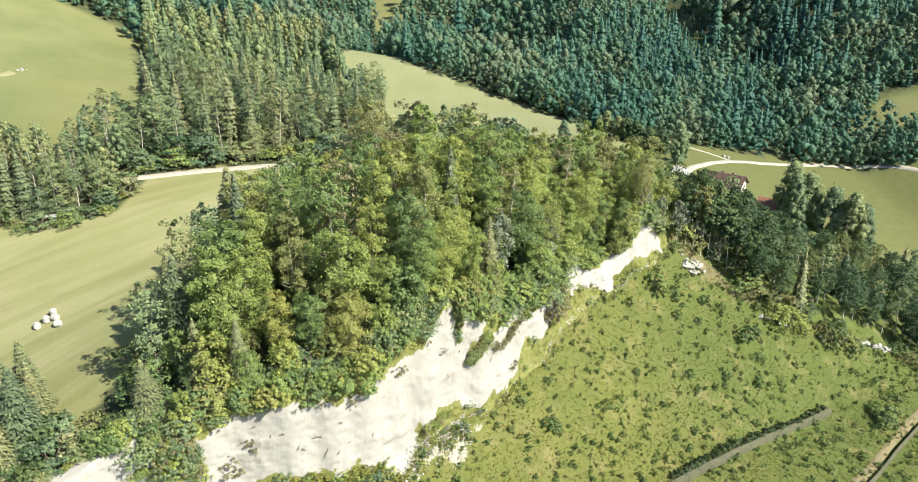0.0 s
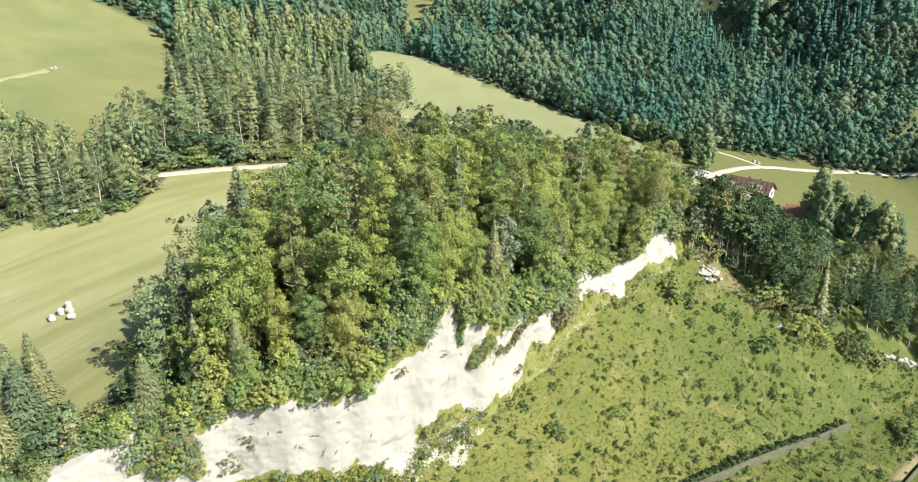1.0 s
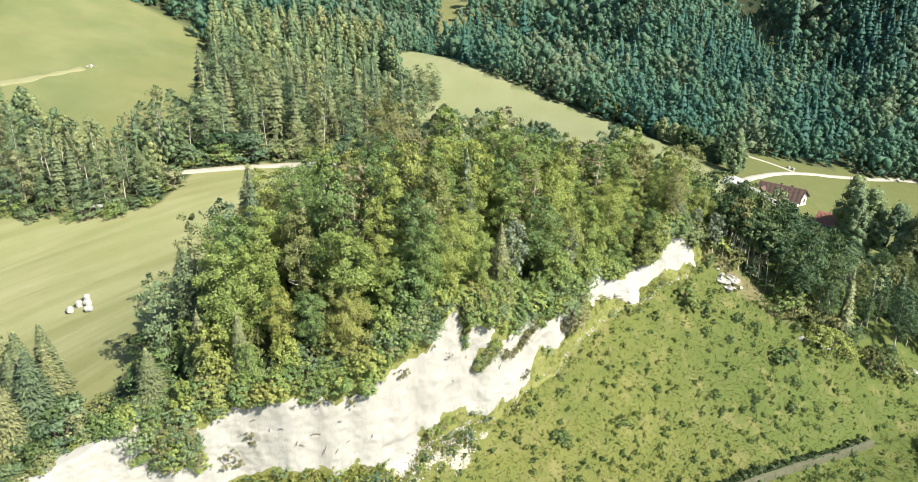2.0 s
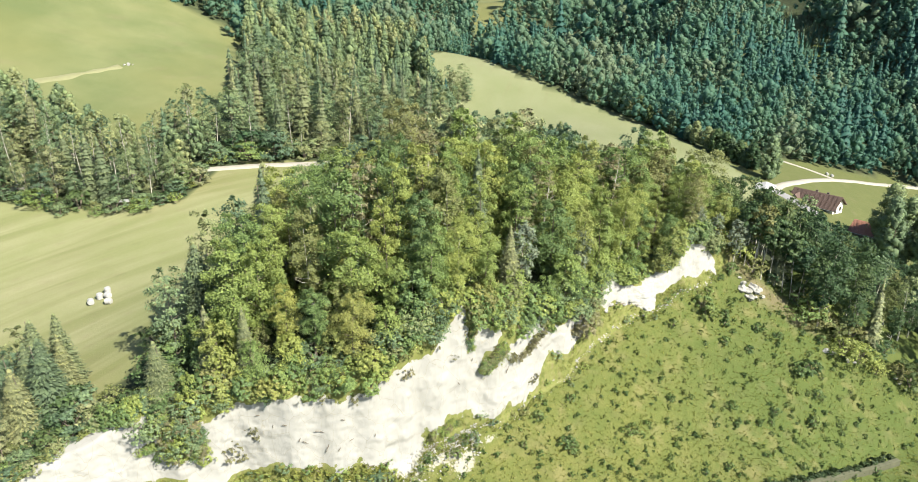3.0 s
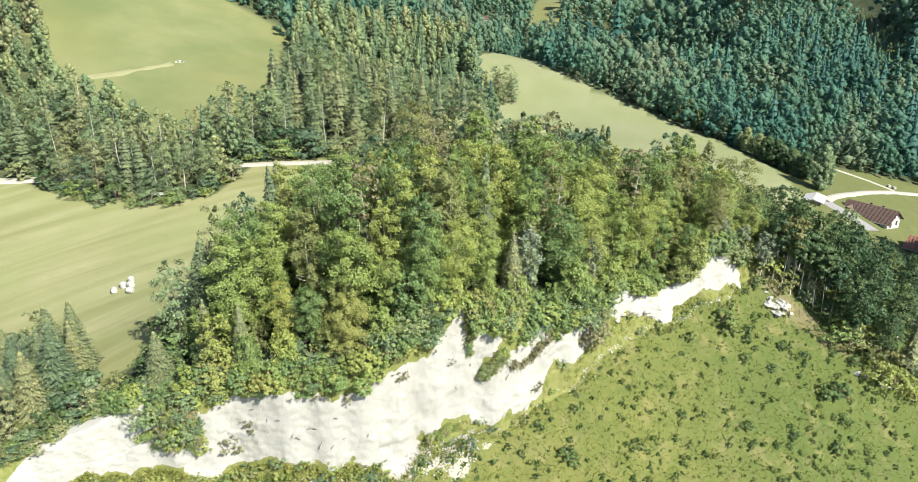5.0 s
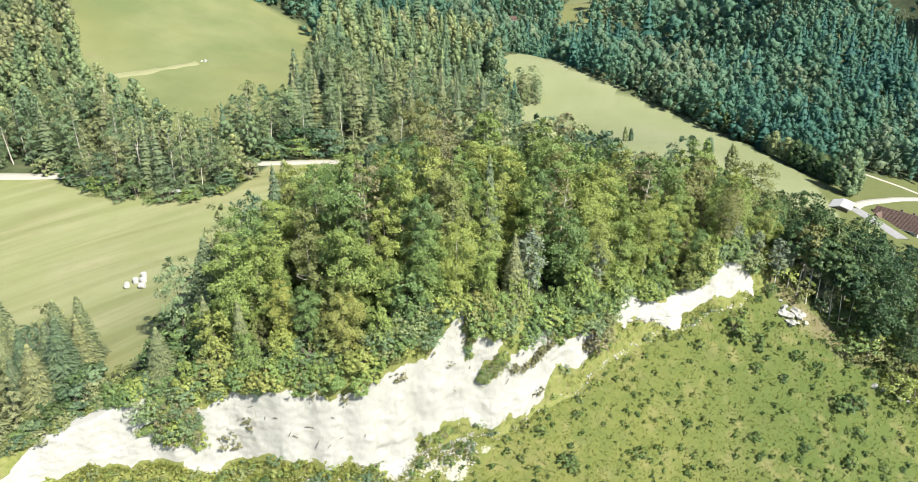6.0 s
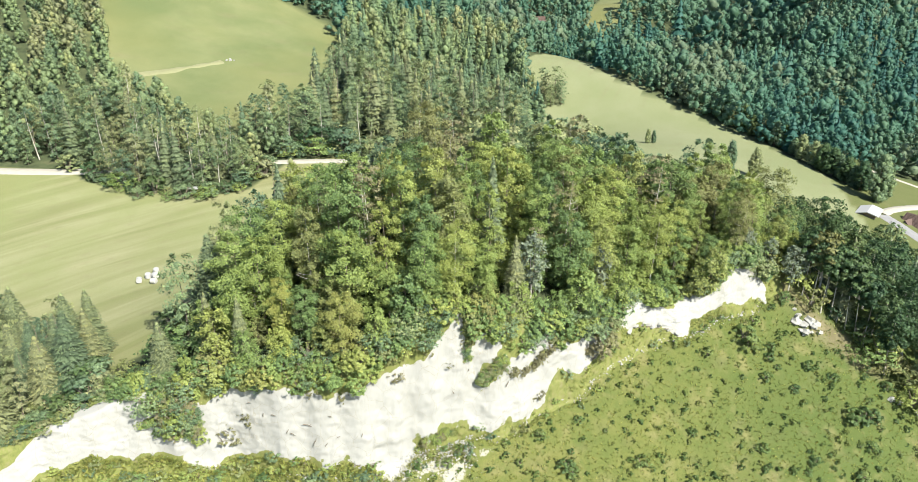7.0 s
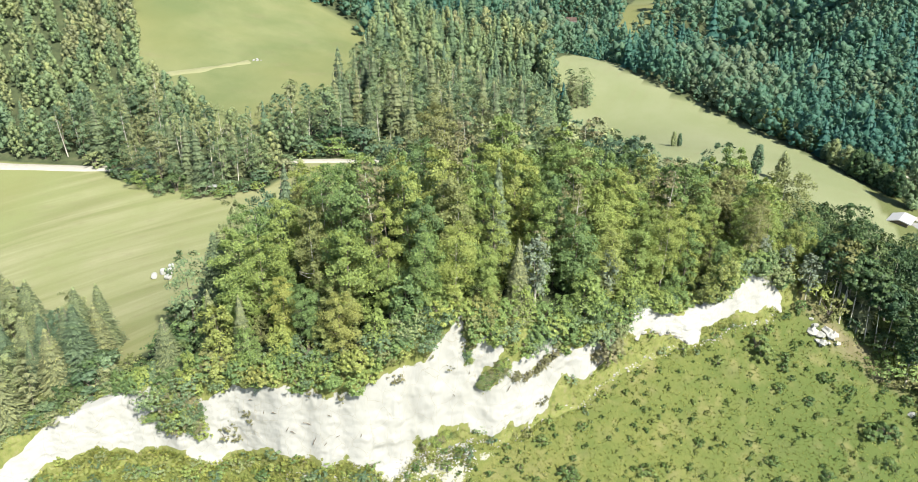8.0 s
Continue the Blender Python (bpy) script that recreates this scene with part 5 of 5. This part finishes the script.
ribbon("field_track", "pale worn dirt track in the upper meadow", [(-128, 154), (-121.7, 162), (-117, 172), (-113.5, 181)], 2.3, WORN, 0.07, "track", 0.6)
ribbon("field_track", "sandy track leaving the middle field", [(-35, 304), (-38, 316), (-40, 332), (-44, 350), (-48, 370)], 2.2, DIRT, 0.15)
ribbon("quarry_track", "dry dirt track beside a low concrete wall", [(52, 76), (62.3, 86.0), (71.9, 95.0), (82, 104.0), (88, 109)], 1.6, DIRT, 0.06, "track", 0.25)


def low_wall(path, tall, thick):
    """a low wall of cast sections"""
    p = np.array(path, float)
    base = tagged(new("low_wall"), "low mossy weathered concrete wall on a grassy slope", "wall", "", "structure")
    foot = np.array([p[0, 0], p[0, 1], height(*p[0])])
    base.matrix_basis = pose(*foot)
    seg = np.hypot(*np.diff(p, axis=0).T)
    s = np.concatenate([[0], np.cumsum(seg)])
    n = int(s[-1] / 2.4)
    q = np.linspace(0, s[-1], n + 1)
    c = np.stack([np.interp(q, s, p[:, 0]), np.interp(q, s, p[:, 1])], 1)
    for a, b in zip(c[:-1], c[1:]):
        d = (b - a) / np.linalg.norm(b - a)
        m, a2 = np.array([-d[1], d[0]]) * thick / 2, b - d * 0.025
        bm = bmesh.new()
        vs = []
        for e in (a, a2):
            z = height(*e)
            for w, h in ((m, -0.5), (-m, -0.5), (-m, tall), (m, tall)):
                vs.append(bm.verts.new((e[0] + w[0] - foot[0], e[1] + w[1] - foot[1], z + h - foot[2])))
        for f in ((0, 1, 2, 3), (7, 6, 5, 4), (0, 4, 5, 1), (1, 5, 6, 2), (2, 6, 7, 3), (3, 7, 4, 0)):
            bm.faces.new([vs[i] for i in f])
        bmesh.ops.recalc_face_normals(bm, faces=bm.faces)
        bmesh.ops.bevel(bm, geom=bm.edges[:], offset=0.03, segments=1, affect="EDGES")
        part("wall_section", bm, MOSSY, base)


low_wall([(24, 73), (31.5, 77.9), (39.6, 83.3), (44.6, 86.8), (50.6, 91.7), (57.1, 97.0), (66, 103)], 0.95, 0.7)
low_wall([(55, 77), (64.4, 86.0), (73.0, 94.1), (81.2, 101.3), (90, 108.6)], 0.8, 0.35)


def box(bm, x0, x1, y0, y1, z0, z1):
    r = bmesh.ops.create_cube(bm, size=1.0)
    bmesh.ops.transform(bm, matrix=Matrix.Translation(((x0 + x1) / 2, (y0 + y1) / 2, (z0 + z1) / 2)) @ Matrix.Diagonal((x1 - x0, y1 - y0, z1 - z0, 1)), verts=r["verts"])
    return r["verts"]


def box_mesh(x0, x1, y0, y1, z0, z1, edge=0.02):
    bm = bmesh.new()
    box(bm, x0, x1, y0, y1, z0, z1)
    bmesh.ops.bevel(bm, geom=bm.edges[:], offset=edge, segments=1, affect="EDGES")
    return bm


def gabled(name, label, m, long, wide, eave, ridge, wall_mat, roof_mat, base_z=-2.0, windows=()):
    """a gabled building: walls with gables, two roof slabs, chimneys, windows"""
    ob = tagged(new(name), label, "house" if name == "house" else "building")
    ob.matrix_basis = m
    bm = bmesh.new()
    a, b = long / 2, wide / 2
    ring = [(-b, base_z), (b, base_z), (b, eave), (0, ridge - 0.12), (-b, eave)]
    lo, hi = [bm.verts.new((-a, y, z)) for y, z in ring], [bm.verts.new((a, y, z)) for y, z in ring]
    bm.faces.new(lo[::-1]), bm.faces.new(hi)
    for i in range(5):
        bm.faces.new((lo[i], lo[(i + 1) % 5], hi[(i + 1) % 5], hi[i]))
    bmesh.ops.recalc_face_normals(bm, faces=bm.faces)
    part("wall", bm, wall_mat, ob)
    slope = (ridge - eave) / b
    for sgn in (-1, 1):
        bm = bmesh.new()
        o, vs = 0.7, []
        for x in (-a - o, a + o):
            for y, z in ((0, ridge), (sgn * (b + o), eave - slope * o), (sgn * (b + o), eave - slope * o + 0.2), (0, ridge + 0.22)):
                vs.append(bm.verts.new((x, y, z)))
        for f in ((0, 1, 2, 3), (4, 5, 6, 7), (0, 1, 5, 4), (1, 2, 6, 5), (2, 3, 7, 6), (3, 0, 4, 7)):
            bm.faces.new([vs[i] for i in f])
        bmesh.ops.recalc_face_normals(bm, faces=bm.faces)
        roof = part("roof", bm, roof_mat, ob)
        # rows of tiles
        for k in range(1, 14) if roof_mat is not SHEET else ():
            bm = bmesh.new()
            q = k / 14
            y, z = sgn * (b + o) * q, ridge + 0.23 - (ridge - eave + slope * o) * q
            box(bm, -a - o, a + o, y - 0.05, y + 0.05, z - 0.03, z + 0.03)
            part("tile_course", bm, roof_mat, roof)
        part("gutter", box_mesh(-a - o, a + o, sgn * (b + o) - 0.08, sgn * (b + o) + 0.08, eave - slope * o - 0.05, eave - slope * o + 0.09), SHEET, ob)
    for x, y, z, ax in windows:
        if ax == "x":
            w = part("window", box_mesh(x - 0.04, x + 0.04, y - 0.5, y + 0.5, z - 0.6, z + 0.6), GLASS, ob)
            for dy in (-0.53, 0.53):
                part("window_frame", box_mesh(x - 0.06, x + 0.06, y + dy - 0.05, y + dy + 0.05, z - 0.65, z + 0.65, 0.01), TIMBER, w)
        else:
            w = part("window", box_mesh(x - 0.5, x + 0.5, y - 0.04, y + 0.04, z - 0.6, z + 0.6), GLASS, ob)
            for dx in (-0.53, 0.53):
                part("window_frame", box_mesh(x + dx - 0.05, x + dx + 0.05, y - 0.06, y + 0.06, z - 0.65, z + 0.65, 0.01), TIMBER, w)
    return ob


HOUSE = gabled("house", "white farmhouse with a dark brown gabled roof", pose(77.6, 196.0, -3.4, 0, 0, -38), 11.4, 7.0, 2.0, 4.4, PLASTER, ROOF, -3.0, [(5.7, -1.6, 0.9, "x"), (5.7, 1.6, 0.9, "x"), (5.7, 0.0, 3.0, "x"), (-3.5, -3.5, 0.9, "y"), (0, -3.5, 0.9, "y"), (3.4, -3.5, 0.9, "y")])
for cx, cy in ((-0.6, 0.6), (2.4, 0.5)):
    ch = part("chimney", box_mesh(cx - 0.28, cx + 0.28, cy - 0.25, cy + 0.25, 3.4, 4.8), CONCRETE, HOUSE, "weathered chimney")
    part("cap", box_mesh(cx - 0.34, cx + 0.34, cy - 0.31, cy + 0.31, 4.8, 4.9), ROOF, ch)


def cross_gable(house, x, wide, front):
    """a small gabled bay that stands out of the long roof"""
    b, eave, ridge = wide / 2, 2.3, 3.7
    bm = bmesh.new()
    ring = [(x - b, 0.0), (x + b, 0.0), (x + b, eave), (x, ridge - 0.1), (x - b, eave)]
    lo, hi = [bm.verts.new((p, front, z)) for p, z in ring], [bm.verts.new((p, -1.0, z)) for p, z in ring]
    bm.faces.new(lo), bm.faces.new(hi[::-1])
    for i in range(5):
        bm.faces.new((lo[(i + 1) % 5], lo[i], hi[i], hi[(i + 1) % 5]))
    bmesh.ops.recalc_face_normals(bm, faces=bm.faces)
    bay = part("bay", bm, PLASTER, house, "white plastered bay with a small gable")
    for sgn in (-1, 1):
        bm = bmesh.new()
        vs = [bm.verts.new((px, py, pz)) for py in (front - 0.4, -0.8) for px, pz in ((x, ridge), (x + sgn * (b + 0.4), eave - 0.36), (x + sgn * (b + 0.4), eave - 0.2), (x, ridge + 0.18))]
        for f in ((0, 1, 2, 3), (4, 5, 6, 7), (0, 1, 5, 4), (1, 2, 6, 5), (2, 3, 7, 6), (3, 0, 4, 7)):
            bm.faces.new([vs[k] for k in f])
        bmesh.ops.recalc_face_normals(bm, faces=bm.faces)
        part("bay_roof", bm, ROOF, bay, "dark brown roof slope")
    part("bay_window", box_mesh(x - 0.5, x + 0.5, front - 0.04, front + 0.04, 0.5, 1.7), GLASS, bay)


cross_gable(HOUSE, -4.4, 2.6, -3.9)
gabled("barn", "low barn with a red brown tiled roof", pose(87.0, 179.5, -5.6, 0, 0, -38), 9.0, 6.0, 2.2, 4.0, TIMBER, RED_ROOF, -3.0)
gabled("shed", "low shed with a white sheet metal roof", pose(63.0, 193.0, 0.8, 0, 0, 72), 5.4, 3.6, 1.9, 2.4, TIMBER, SHEET, -3.0)
gabled("far_hut", "small white hut in a far clearing", pose(-68.8, 378.9, 28.4, 0, 0, 20), 4.0, 3.6, 2.4, 3.8, PLASTER, ROOF, -2.0)
ribbon("yard", "grey paved yard between shed and house", [(66.5, 195.5), (69.5, 192), (73, 187.5), (76, 184)], 5.0, ASPHALT, 0.15, "yard", 0.1)


def hut():
    ob = tagged(new("wooden_hut"), "tiny wooden hut with a pale roof by the meadow", "hut")
    ob.matrix_basis = pose(-72.6, 116.3, height(-72.6, 116.3) - 0.05, 0, 0, 20)
    for x in (-0.75, 0.69):
        for y in (-0.6, 0.54):
            part("post", box_mesh(x, x + 0.08, y, y + 0.08, -0.3, 1.45, 0.01), TIMBER, ob)
    part("wall", box_mesh(-0.72, 0.74, -0.57, -0.52, 0.1, 0.95), DIRT, ob)
    part("wall", box_mesh(-0.72, -0.67, -0.52, 0.56, 0.1, 1.3), DIRT, ob)
    part("wall", box_mesh(0.69, 0.74, -0.52, 0.56, 0.1, 1.3), DIRT, ob)
    part("roof", box_mesh(-0.95, 0.97, -0.85, 0.8, 1.45, 1.55), SHEET, ob, "pale sheet roof")


hut()


def bale_mesh():
    bm = bmesh.new()
    bmesh.ops.create_cone(bm, cap_ends=True, segments=24, radius1=0.48, radius2=0.48, depth=1.0)
    bmesh.ops.bevel(bm, geom=[e for e in bm.edges if abs(e.verts[0].co.z - e.verts[1].co.z) < 0.01], offset=0.12, segments=3, affect="EDGES")
    bmesh.ops.rotate(bm, cent=(0, 0, 0), matrix=Matrix.Rotation(math.pi / 2, 3, "X"), verts=bm.verts)
    for w in bm.verts:
        w.co += Vector((0.03, 0.03, 0.03)) * noise.noise(w.co * 3)
        w.co.z = max(w.co.z, -0.44)
    me = bpy.data.meshes.new("round_bale")
    bm.to_mesh(me)
    bm.free()
    me.materials.append(WRAP)
    return me


BALE = bale_mesh()


def bale(x, y, turn, group, up=0.0, lie=0):
    ob = tagged(new("round_bale", BALE), "round silage bale wrapped in white film on mown grass", "bale", group)
    ob.matrix_basis = pose(x, y, height(x, y) + 0.42 + up, lie, 0, turn)


for bx, by, bt, bl in ((-58.9, 89.6, 20, 90), (-57.9, 88.2, 70, 0), (-59.1, 87.9, 10, 90), (-56.7, 86.6, 100, 0), (-59.6, 86.4, 40, 0)):
    bale(bx, by, bt, "bales on the meadow", 0.0, bl)
for bx, by in ((134.0, 259.6), (135.4, 259.9), (137.6, 260.4), (139.0, 260.6), (141.2, 261.0), (142.6, 261.2), (95.0, 242.4), (96.4, 241.8)):
    bale(bx, by, 8, "bales by the valley road")
heap_rng = rng_of(27)
for hx, hy, hs in ((-113.4, 182.0, 0.5), (-112.6, 182.8, 0.6), (-113.2, 183.4, 0.45), (-112.0, 183.6, 0.35)):
    boulder(hx, hy, hs, heap_rng, "pale stone of a small heap in the meadow", "stone heap in the upper meadow")
